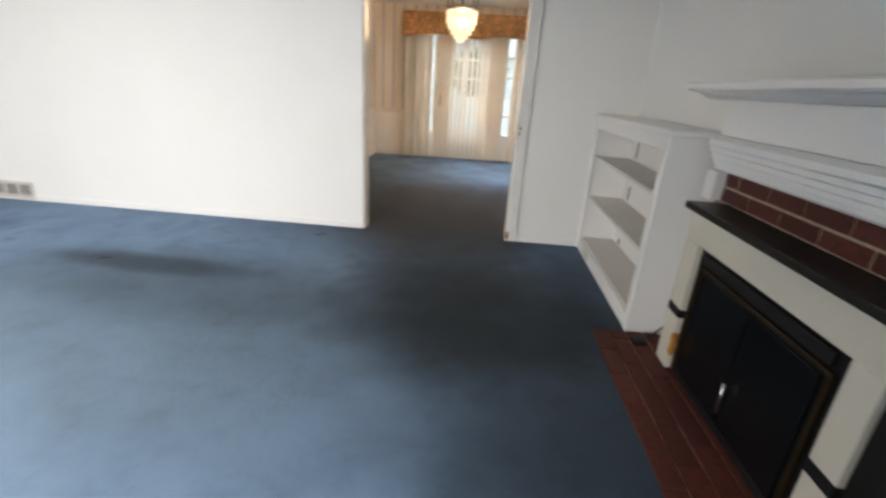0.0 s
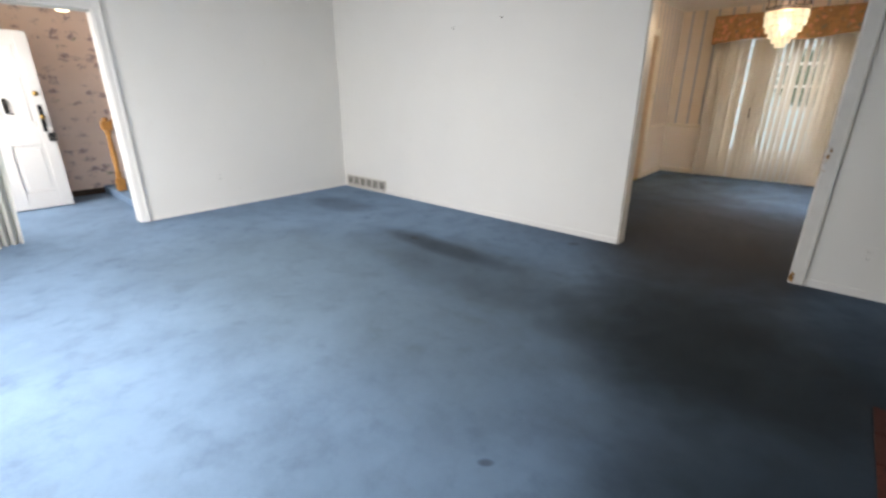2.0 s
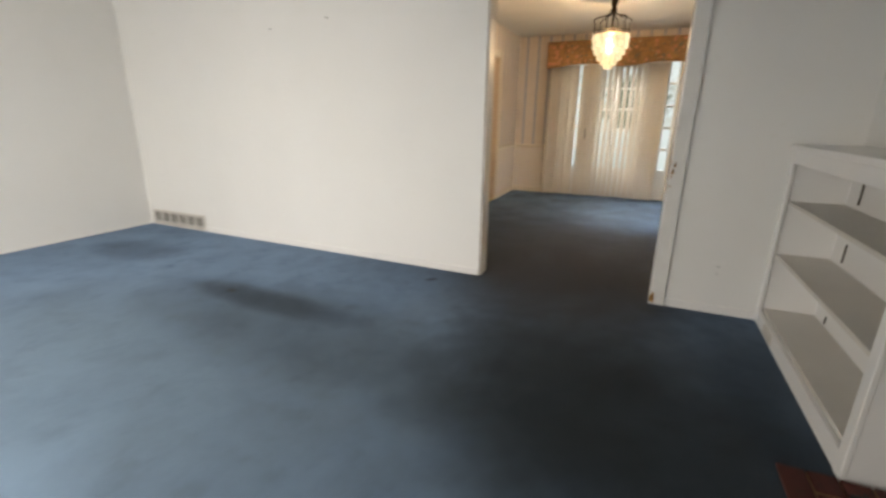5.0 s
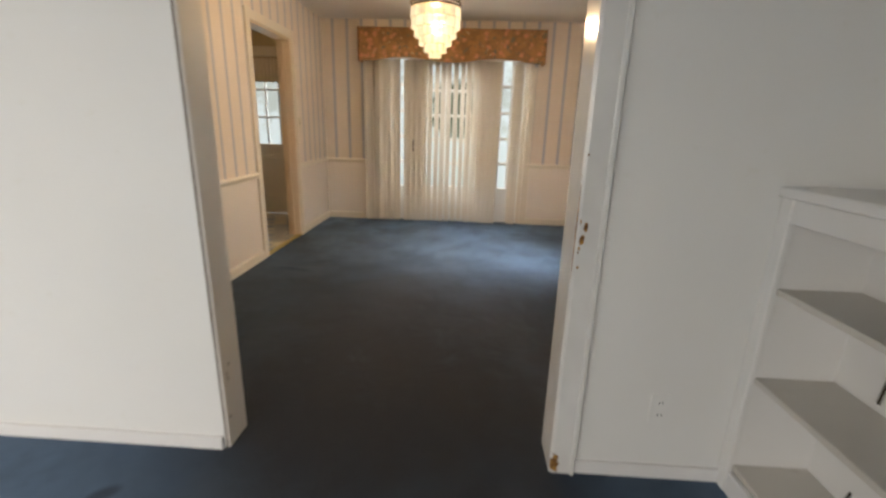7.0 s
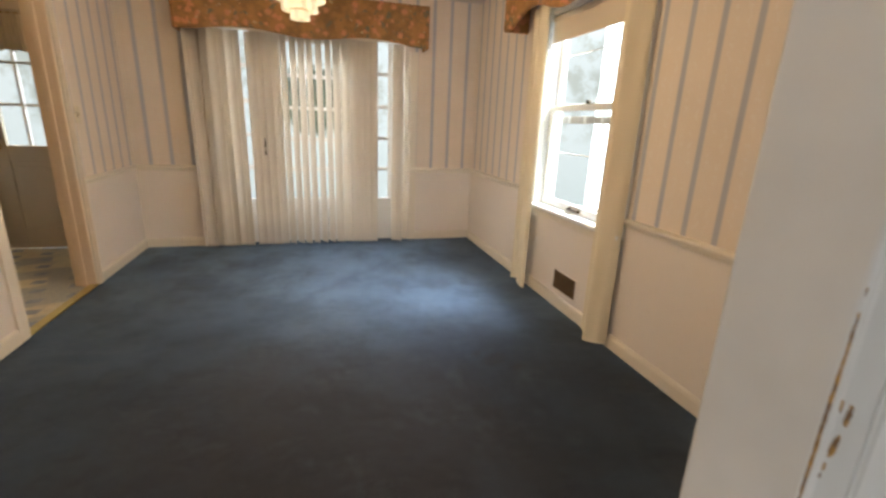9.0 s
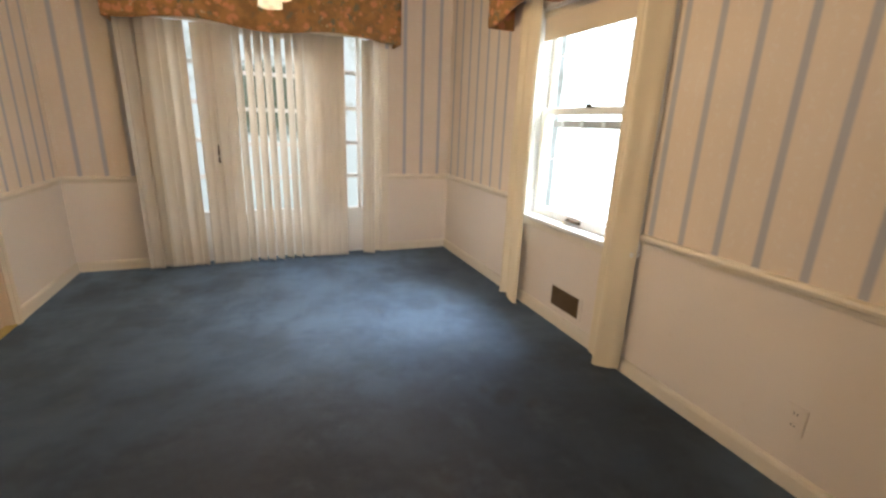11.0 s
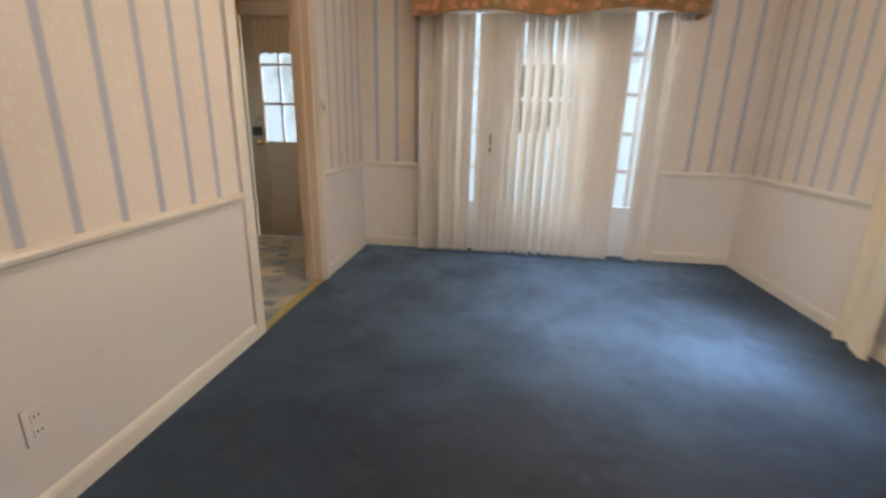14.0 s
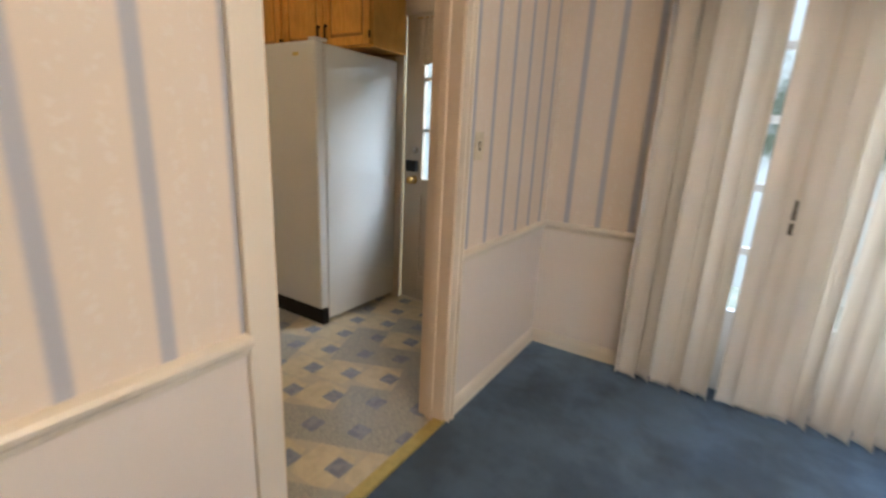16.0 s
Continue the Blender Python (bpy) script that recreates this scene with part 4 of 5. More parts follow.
# ---- chandelier ----
CX, CY = 0.61, 2.13
ch = thing("chandelier", CX, CY, H, "lit tiered crystal chandelier hanging on a dark brass stem", "chandelier")
bm = bmesh.new()
turned(bm, CX, CY, [(0.008, 2.23), (0.028, 2.25), (0.034, 2.275), (0.018, 2.30), (0.034, 2.33), (0.030, 2.385), (0.055, 2.42), (0.065, H - 0.001)])
part("stem", bm, DARK_BRASS, ch, "dark brass stem and canopy", True)
bm = bmesh.new()
for k in range(6):
    a = 2 * math.pi * k / 6 + 0.3
    c, s = math.cos(a), math.sin(a)
    pts = [(0.02, 2.25), (0.08, 2.215), (0.15, 2.205), (0.188, 2.18), (0.168, 2.13), (0.186, 2.07)]
    for (r0, z0), (r1, z1) in zip(pts, pts[1:]):
        tube(bm, (CX + r0 * c, CY + r0 * s, z0), (CX + r1 * c, CY + r1 * s, z1), 0.006, n=6)
for z, r in ((2.072, 0.182), (2.052, 0.179)):
    for k in range(24):
        a, b = 2 * math.pi * k / 24, 2 * math.pi * (k + 1) / 24
        tube(bm, (CX + r * math.cos(a), CY + r * math.sin(a), z), (CX + r * math.cos(b), CY + r * math.sin(b), z), 0.007, n=6)
# plate added over the bowl to keep the bulb's light off the ceiling
turned(bm, CX, CY, [(0.125, 2.050), (0.127, 2.056), (0.06, 2.075), (0.012, 2.11), (0.010, 2.24)])
part("crown_frame", bm, DARK_BRASS, ch, "dark brass crown frame with an added plate shading the ceiling", True)
for r, z0, z1 in ((0.175, 1.978, 2.044), (0.170, 1.912, 1.976), (0.146, 1.854, 1.912), (0.113, 1.800, 1.856), (0.076, 1.752, 1.802), (0.037, 1.714, 1.754)):
    bm = bmesh.new()
    n = max(6, round(2 * math.pi * r / 0.022))
    for k in range(n):
        a = 2 * math.pi * (k + 0.5) / n
        m = pose(CX + r * math.cos(a), CY + r * math.sin(a), (z0 + z1) / 2, 0, 0, math.degrees(a))
        g = bmesh.ops.create_cube(bm, size=1, matrix=m @ Matrix.Diagonal((0.012, 0.019, z1 - z0, 1)))
        for v in g["verts"]:
            if v.co.z < (z0 + z1) / 2:
                v.co.xy = Vector((CX, CY)) + (v.co.xy - Vector((CX, CY))) * (1 + 0.003 / r)
    part("crystal_tier", bm, CRYSTAL, ch, "ring of glowing crystal prisms")
    # band added as a dark line, so the evenly glowing tiers read as steps
    bm = bmesh.new()
    for k in range(20):
        a, b = 2 * math.pi * k / 20, 2 * math.pi * (k + 1) / 20
        tube(bm, (CX + (r + 0.004) * math.cos(a), CY + (r + 0.004) * math.sin(a), z1), (CX + (r + 0.004) * math.cos(b), CY + (r + 0.004) * math.sin(b), z1), 0.0035, n=5)
    part("tier_band", bm, BRASS, ch, "thin brass band added as a dark line between tiers", True)

# ---- small fittings ----
def outlet(x, y, z, axis, way, mat, label, switch=False):
    t = thing("light_switch" if switch else "wall_outlet", x, y, z, label, "switch" if switch else "outlet")
    def slab(a, lo, hi, d0, d1, bev=0.0015):
        d0, d1 = sorted((way * d0, way * d1))
        return boxes((x - a, x + a, y + d0, y + d1, z + lo, z + hi), bevel=bev) if axis == 0 else boxes((x + d0, x + d1, y - a, y + a, z + lo, z + hi), bevel=bev)
    part("plate", slab(0.035, -0.057, 0.057, 0.0, 0.006), mat, t)
    if switch:
        part("toggle", slab(0.005, -0.008, 0.014, 0.006, 0.018), mat, t)
        part("slot", slab(0.008, -0.018, 0.018, 0.006, 0.0068, 0), DARK_GAP, t)
    else:
        for s in (-0.024, 0.024):
            part("socket", slab(0.016, s - 0.014, s + 0.014, 0.006, 0.009), mat, t)
            for o in (-0.006, 0.006):
                slot = part("slot", slab(0.0014, s - 0.002, s + 0.007, 0.009, 0.0096, 0), DARK_GAP, t)
                slot.location[axis] += o
    return t


outlet(DX0, 3.48, 1.22, 1, 1, IVORY, "ivory toggle switch on the striped wall", True)
outlet(DX1, 0.865, 0.28, 1, -1, WALL_LOW, "painted-over double outlet on the cream dado")
outlet(1.60, 0, 0.29, 0, -1, WALL, "painted-over outlet on the white wall")
outlet(XL, -1.75, 0.36, 1, 1, WALL, "painted-over outlet on the white wall")
outlet(DX0, 1.30, 0.30, 1, 1, WALL_LOW, "painted-over outlet on the cream dado")

reg = thing("wall_register", -3.51, 0, 0.02, "pale metal return air grille at the skirting", "vent")
part("backing", boxes((-3.90, -3.115, -0.008, -0.0005, 0.012, 0.165)), DARK_GAP, reg)
bm = boxes((-3.915, -3.10, -0.022, -0.001, 0.150, 0.172), (-3.915, -3.10, -0.022, -0.001, 0.008, 0.026), bevel=0.003)
for i in range(7):
    x = -3.912 + i * (0.806 / 6)
    box(bm, x - 0.010 + (0.008 if i == 0 else 0), x + 0.010, -0.021, -0.001, 0.024, 0.152, 0.002)
part("frame", bm, PALE_GRILLE, reg)
for i in range(6):
    bm = bmesh.new()
    for k in range(7):
        z = 0.032 + k * 0.0175
        box(bm, -3.912 + i * 0.1343 + 0.011, -3.912 + (i + 1) * 0.1343 - 0.011, -0.018, -0.010, z, z + 0.010)
    part("louvre", bm, LOUVRE, reg)

vent = thing("wall_vent", DX1, 2.24, 0.14, "brown metal wall vent with a cream surround", "vent")
part("surround", boxes((DX1 - 0.006, DX1 - 0.0005, 2.075, 2.385, 0.125, 0.275), bevel=0.002), WALL_LOW, vent)
part("plate", boxes((DX1 - 0.012, DX1 - 0.006, 2.105, 2.378, 0.135, 0.268), bevel=0.002), GRILLE, vent)
for k in range(9):
    z = 0.142 + k * 0.0137
    part("slat", boxes((DX1 - 0.016, DX1 - 0.012, 2.112, 2.371, z, z + 0.008)), GRILLE, vent)

bm = bmesh.new()
tube(bm, (-1.94, -0.016, 1.905), (-1.94, 0.002, 1.90), 0.003, n=8)
turned(bm, -1.94, -0.017, [(0.002, 1.896), (0.004, 1.90), (0.002, 1.91)], 8)
solo("picture_nail", bm, DARK_BRASS, "small nail stuck in the white wall", "nail")
bm = bmesh.new()
tube(bm, (-1.345, -0.018, 1.95), (-1.345, 0.002, 1.945), 0.003, n=8)
turned(bm, -1.345, -0.019, [(0.002, 1.94), (0.004, 1.945), (0.002, 1.955)], 8)
solo("picture_nail", bm, DARK_BRASS, "small bent nail stuck in the white wall", "nail")
bm = bmesh.new()
profile(bm, [(-1.092, 0.001), (-1.078, 0.001), (-1.074, 0.003), (-1.085, 0.006), (-1.092, 0.004)], -1.52, -1.45, 0)
solo("carpet_scrap", bm, DARK_GAP, "dark scrap lying on the blue carpet", "debris")

# ---- built-in bookcase ----
BF, BB, B0, B1, BT = 1.86, XR, -1.42, -0.002, 1.085
bc = thing("bookcase", 2.0, -0.71, 0, "white painted built-in bookcase with empty scuffed shelves", "bookcase")
part("side_panel", boxes((BF, BB - 0.001, B0, B0 + 0.03, 0.0, BT - 0.03), bevel=0.004), TRIM, bc)
part("side_panel", boxes((BF, BB - 0.001, B1 - 0.03, B1, 0.0, BT - 0.03), bevel=0.004), TRIM, bc)
part("face_stile", boxes((BF - 0.016, BF + 0.004, B0 - 0.004, B0 + 0.055, 0.0, BT - 0.032), bevel=0.004), TRIM, bc)
part("face_stile", boxes((BF - 0.016, BF + 0.004, B1 - 0.05, B1, 0.0, BT - 0.032), bevel=0.004), TRIM, bc)
part("face_rail", boxes((BF - 0.014, BF + 0.004, B0 + 0.055, B1 - 0.05, BT - 0.105, BT - 0.033), bevel=0.004), TRIM, bc)
part("plinth", boxes((BF - 0.012, BF + 0.012, B0 + 0.055, B1 - 0.05, 0.0, 0.085), bevel=0.004), TRIM, bc)
part("top", boxes((BF - 0.03, BB - 0.001, B0 - 0.02, B1, BT - 0.032, BT), bevel=0.006), TRIM, bc)
part("back_panel", boxes((BB - 0.02, BB - 0.003, B0 + 0.03, B1 - 0.03, 0.06, BT - 0.033)), TRIM, bc)
for z in (0.10, 0.452, 0.768):
    part("shelf", boxes((BF + 0.012 if z > 0.2 else BF + 0.013, BB - 0.021, B0 + 0.031, B1 - 0.031, z - 0.02, z), bevel=0.003), SHELF, bc, "greyed shelf board")
for z0, z1 in ((0.792, 0.97), (0.476, 0.58), (0.115, 0.16)):
    bm = bmesh.new()
    tube(bm, (BB - 0.024, -0.19, z0), (BB - 0.026, -0.20, z1), 0.004, n=6)
    part("wire_clip", bm, DARK_BRASS, bc, "thin dark wire against the back")
part("floor_register", boxes((BF - 0.02, BF - 0.012, -0.42, -0.24, 0.02, 0.08), bevel=0.003), PALE_GRILLE, bc, "small pale grille in the plinth")

# ---- fireplace ----
FY0_, FY1_ = -2.95, -1.48
fp = thing("fireplace", 2.05, -2.2, 0, "white mantelpiece over a cream stone surround and black firebox", "fireplace")
part("chimney_board", boxes((2.09, XR - 0.001, FY0_, FY1_, 0, 1.24)), MORTAR, fp)
bm = bmesh.new()
profile(bm, [(XR - 0.001, 1.232), (2.00, 1.232), (1.985, 1.240), (1.965, 1.246), (1.955, 1.258), (1.90, 1.262), (1.893, 1.270), (1.893, 1.290), (1.90, 1.297), (XR - 0.001, 1.297)], FY0_ - 0.12, FY1_ + 0.12, 1)
part("mantel_shelf", bm, TRIM, fp, "white moulded mantel shelf")
part("frieze", boxes((2.035, 2.089, FY0_ + 0.02, FY1_ - 0.002, 1.08, 1.231), bevel=0.003), TRIM, fp)
bm = bmesh.new()
profile(bm, [(2.089, 0.93), (2.055, 0.93), (2.045, 0.94), (2.045, 0.955), (2.032, 0.960), (2.032, 0.978), (2.018, 0.985), (2.018, 1.005), (2.004, 1.012), (2.004, 1.030), (1.992, 1.040), (1.992, 1.062), (2.02, 1.079), (2.089, 1.079)], FY0_ + 0.02, FY1_ - 0.004, 1)
part("architrave", bm, TRIM, fp, "white stepped moulding")
for y0, y1 in ((FY1_ - 0.085, FY1_ - 0.001), (FY0_ + 0.001, FY0_ + 0.085)):
    part("pilaster", boxes((2.02, 2.089, y0, y1, 0.80, 0.93), (2.035, 2.089, y0 + 0.01, y1 - 0.01, 0.0, 0.765), bevel=0.005), TRIM, fp)
part("ledge", boxes((1.905, 2.088, FY0_ + 0.10, -1.60, 0.768, 0.798), bevel=0.005), SLATE, fp, "polished black slate ledge")
for y0, y1 in ((-1.755, -1.64), (-2.70, -2.60)):
    part("leg", boxes((1.93, 2.085, y0, y1, 0.325, 0.64), bevel=0.004), SURROUND, fp, "cream stone leg")
    part("leg_joint", boxes((1.928, 2.085, y0, y1, 0.285, 0.325)), BLACK, fp, "black band across the leg")
    part("plinth_block", boxes((1.93, 2.085, y0, y1, 0.012, 0.285), bevel=0.004), SURROUND, fp, "cream stone block")
part("lintel", boxes((1.93, 2.085, -2.70, -1.64, 0.64, 0.767), bevel=0.004), SURROUND, fp, "cream stone lintel")
part("side_slip", boxes((1.95, 2.085, -2.86, -2.70, 0.012, 0.767)), SLATE, fp, "black slate slip")
fire = part("firebox", boxes((1.955, 2.085, -2.60, -1.755, 0.012, 0.64), bevel=0.002), BLACK, fp, "black iron firebox front")
for y0, y1 in ((-2.52, -2.183), (-2.172, -1.835)):
    part("glass_door", boxes((1.944, 1.954, y0, y1, 0.07, 0.535), bevel=0.003), BLACK_GLASS, fire, "smoked glass door")
bm = boxes((1.938, 1.954, -2.56, -1.795, 0.552, 0.566), (1.938, 1.954, -2.56, -2.545, 0.04, 0.552), (1.938, 1.954, -1.81, -1.795, 0.04, 0.552), bevel=0.003)
part("brass_trim", bm, DARK_BRASS, fire, "tarnished brass edging")
part("vent_hood", boxes((1.940, 1.954, -2.54, -1.815, 0.575, 0.62), bevel=0.004), BLACK, fire)
for y in (-2.20,):
    bm = bmesh.new()
    tube(bm, (1.925, y, 0.13), (1.925, y, 0.26), 0.006, n=8)
    tube(bm, (1.925, y, 0.14), (1.945, y, 0.14), 0.004, n=6)
    tube(bm, (1.925, y, 0.25), (1.945, y, 0.25), 0.004, n=6)
    part("door_pull", bm, CHROME, fire, "chrome door pull", True)
bm = bmesh.new()
turned(bm, 1.915, -1.80, [(0.010, 0.12), (0.016, 0.14), (0.013, 0.18), (0.017, 0.215), (0.009, 0.23)], 12)
tube(bm, (1.915, -1.80, 0.17), (1.956, -1.80, 0.17), 0.005, n=6)
part("damper_handle", bm, OAK, fire, "small wooden damper handle", True)

cord = bpy.data.curves.new("power_cord", "CURVE")
cord.dimensions, cord.bevel_depth, cord.bevel_resolution = "3D", 0.0045, 2
sp = cord.splines.new("BEZIER")
pts = [(1.875, -1.445, 0.012), (1.90, -1.52, 0.03), (1.925, -1.58, 0.10), (1.96, -1.61, 0.17), (2.02, -1.60, 0.22)]
sp.bezier_points.add(len(pts) - 1)
for b, p in zip(sp.bezier_points, pts):
    b.co, b.handle_left_type, b.handle_right_type = p, "AUTO", "AUTO"
cord.materials.append(BLACK)
tagged(new("power_cord", cord), "black power cord beside the bookcase end", "cord")
solo("cord_adapter", boxes((1.83, 1.90, -1.60, -1.54, 0.030, 0.052), bevel=0.008), BLACK, "small black adapter lying on the hearth", "adapter")

# ---- foyer ----
fd = thing("door_2", -5.50, -3.80, 0, "white panelled front door standing open, with black ironmongery", "door")
tagged(fd, kind="structure")
DYA, DYB, DXF = -3.82, -2.90, -5.50


def panel_leaf(parent, x, y0, y1, z1, face):
    """A six-panel leaf along y; face: +1 if the panels show towards +x."""
    st, mid = 0.115, 0.12
    pw = (y1 - y0 - 2 * st - mid) / 2
    cols = ((y0 + st, y0 + st + pw), (y1 - st - pw, y1 - st))
    rows = ((0.20, 0.72), (0.93, 1.47), (1.58, 1.79))
    bm = boxes((x - 0.021, x + 0.021, y0, y0 + st, 0.012, z1), (x - 0.021, x + 0.021, y1 - st, y1, 0.012, z1), (x - 0.021, x + 0.021, y0 + st + pw, y1 - st - pw, 0.012, z1), bevel=0.003)
    zs = [0.012] + [v for r in rows for v in r] + [z1]
    for a, b in zip(zs[::2], zs[1::2]):
        for c0, c1 in cols:
            box(bm, x - 0.020, x + 0.020, c0, c1, a, b, 0.003)
    leaf = part("door_leaf", bm, TRIM, parent)
    for c0, c1 in cols:
        for a, b in rows:
            part("panel", boxes((x - 0.008, x + 0.008, c0, c1, a, b), (x - 0.014, x + 0.014, c0 + 0.035, c1 - 0.035, a + 0.035, b - 0.035), bevel=0.006), TRIM, leaf)
    return leaf


leaf = panel_leaf(fd, DXF, DYA, DYB, 1.90, 1)
fx = DXF + 0.021
bm = boxes((fx, fx + 0.012, -3.26, -3.22, 1.06, 1.22), bevel=0.004)
tube(bm, (fx + 0.02, -3.24, 1.09), (fx + 0.03, -3.24, 1.21), 0.010, n=8)
tube(bm, (fx + 0.01, -3.24, 1.08), (fx + 0.035, -3.20, 1.06), 0.008, n=8)
part("door_knocker", bm, BLACK, leaf, "black iron knocker", True)
bm = bmesh.new()
tube(bm, (fx, -2.965, 1.27), (fx + 0.018, -2.965, 1.27), 0.026, n=16)
part("deadbolt", bm, BRASS, leaf, "brass deadbolt", True)
bm = boxes((fx, fx + 0.006, -2.985, -2.945, 0.86, 1.15), bevel=0.003)
tube(bm, (fx + 0.03, -2.965, 0.90), (fx + 0.035, -2.965, 1.08), 0.008, n=8)
tube(bm, (fx, -2.965, 0.90), (fx + 0.03, -2.965, 0.90), 0.006, n=6)
tube(bm, (fx, -2.965, 1.09), (fx + 0.035, -2.965, 1.08), 0.006, n=6)
part("door_handle", bm, BLACK, leaf, "black thumb-latch handle", True)
bm = bmesh.new()
turned(bm, fx + 0.03, -2.965, [(0.012, 1.0), (0.026, 1.01), (0.028, 1.03), (0.014, 1.045)], 14)
part("door_knob", bm, BRASS, leaf, "brass knob", True)
lb = thing("lock_box", fx + 0.03, -2.93, 0.78, "black realtor lock box hanging on the door handle", "lock box")
part("body", boxes((fx + 0.008, fx + 0.048, -2.965, -2.895, 0.755, 0.85), bevel=0.008), BLACK, lb)
part("keypad", boxes((fx + 0.048, fx + 0.051, -2.952, -2.908, 0.775, 0.805), bevel=0.002), CHROME, lb)
bm = bmesh.new()
for y in (-2.95, -2.91):
    tube(bm, (fx + 0.028, y, 0.85), (fx + 0.028, y, 0.905), 0.005, n=8)
tube(bm, (fx + 0.028, -2.953, 0.905), (fx + 0.028, -2.907, 0.905), 0.005, n=8)
part("shackle", bm, CHROME, lb, smooth=True)

structure("baseboard_foyer", boxes((FX0, FX0 + 0.018, FY0, -2.45, 0, 0.075), bevel=0.004), wood("dark_skirting", (0.06, 0.035, 0.02), (0.03, 0.018, 0.01)), "dark stained skirting", "baseboard")
st = thing("staircase", -5.0, -2.0, 0, "blue carpeted bottom stairs rising out of the foyer", "stairs")
for k in range(4):
    part("step", boxes((FX0 + 0.002, XL - 0.132, -2.48 + 0.26 * k, -2.48 + 0.26 * (k + 1) if k < 3 else -0.102, 0.0, 0.10 + 0.175 * k), bevel=0.012), CARPET, st)
NX, NY = -5.45, -2.40
nw = thing("newel_post", NX, NY, 0.10, "turned honey oak newel post on the bottom stair", "newel post")
part("base_block", boxes((NX - 0.045, NX + 0.045, NY - 0.045, NY + 0.045, 0.101, 0.25), bevel=0.006), OAK, nw)
bm = bmesh.new()
turned(bm, NX, NY, [(0.040, 0.25), (0.030, 0.28), (0.038, 0.30), (0.026, 0.35), (0.034, 0.58), (0.022, 0.78), (0.036, 0.81), (0.028, 0.83), (0.045, 0.85)])
part("turned_shaft", bm, OAK, nw, smooth=True)
part("head_block", boxes((NX - 0.052, NX + 0.052, NY - 0.052, NY + 0.052, 0.85, 0.95), bevel=0.008), OAK, nw)
bm = bmesh.new()
turned(bm, NX, NY, [(0.03, 0.95), (0.022, 0.958), (0.036, 0.972), (0.030, 0.988), (0.008, 0.995)])
part("finial", bm, OAK, nw, smooth=True)
bm = bmesh.new()
tube(bm, (NX, NY + 0.05, 0.93), (NX, NY + 1.2, 1.65), 0.028, n=12)
part("handrail", bm, OAK, nw, smooth=True)

FLX, FLY = -4.95, -2.63
fl = thing("ceiling_light", FLX, FLY, H, "small lit brass foyer ceiling light", "ceiling light")
bm = bmesh.new()
turned(bm, FLX, FLY, [(0.012, H - 0.09), (0.05, H - 0.02), (0.06, H - 0.001)])
tube(bm, (FLX, FLY, 2.12), (FLX, FLY, H - 0.05), 0.006)
turned(bm, FLX, FLY, [(0.02, 2.10), (0.09, 2.125), (0.085, 2.14), (0.02, 2.16)])
part("fitting", bm, BRASS, fl, smooth=True)
bm = bmesh.new()
turned(bm, FLX, FLY, [(0.015, 2.055), (0.05, 2.065), (0.07, 2.09), (0.065, 2.118)])
part("shade", bm, LAMP_GLASS, fl, "glowing glass shade", True)
bm = bmesh.new()
turned(bm, FLX, FLY, [(0.006, 2.035), (0.014, 2.04), (0.018, 2.053)])
part("finial", bm, BRASS, fl, smooth=True)

# ---- kitchen ----
RX0, RX1, RY0, RY1, RH = -2.89, -2.13, 3.665, 4.40, 1.735
fr = thing("refrigerator", (RX0 + RX1) / 2, (RY0 + RY1) / 2, 0, "white enamelled refrigerator on the vinyl floor", "refrigerator")
part("cabinet_body", boxes((RX0, RX1, RY0 + 0.07, RY1, 0.03, RH - 0.008), bevel=0.010), FRIDGE, fr)
part("door", boxes((RX0, RX1, RY0, RY0 + 0.062, 0.115, RH), bevel=0.014), FRIDGE, fr)
part("kick_plate", boxes((RX0 + 0.01, RX1 - 0.006, RY0 + 0.02, RY0 + 0.07, 0.0, 0.105), bevel=0.003), BLACK, fr, "black kick plate")
part("gasket", boxes((RX0 + 0.008, RX1 - 0.008, RY0 + 0.062, RY0 + 0.07, 0.12, RH - 0.012)), PALE_GRILLE, fr)
part("badge", boxes((-2.32, -2.27, RY0 - 0.004, RY0, 1.655, 1.675), bevel=0.001), GOLD, fr, "small gilt badge")
part("hinge_cover", boxes((RX1 - 0.07, RX1 - 0.01, RY0 + 0.01, RY0 + 0.10, RH, RH + 0.018), bevel=0.004), FRIDGE, fr)


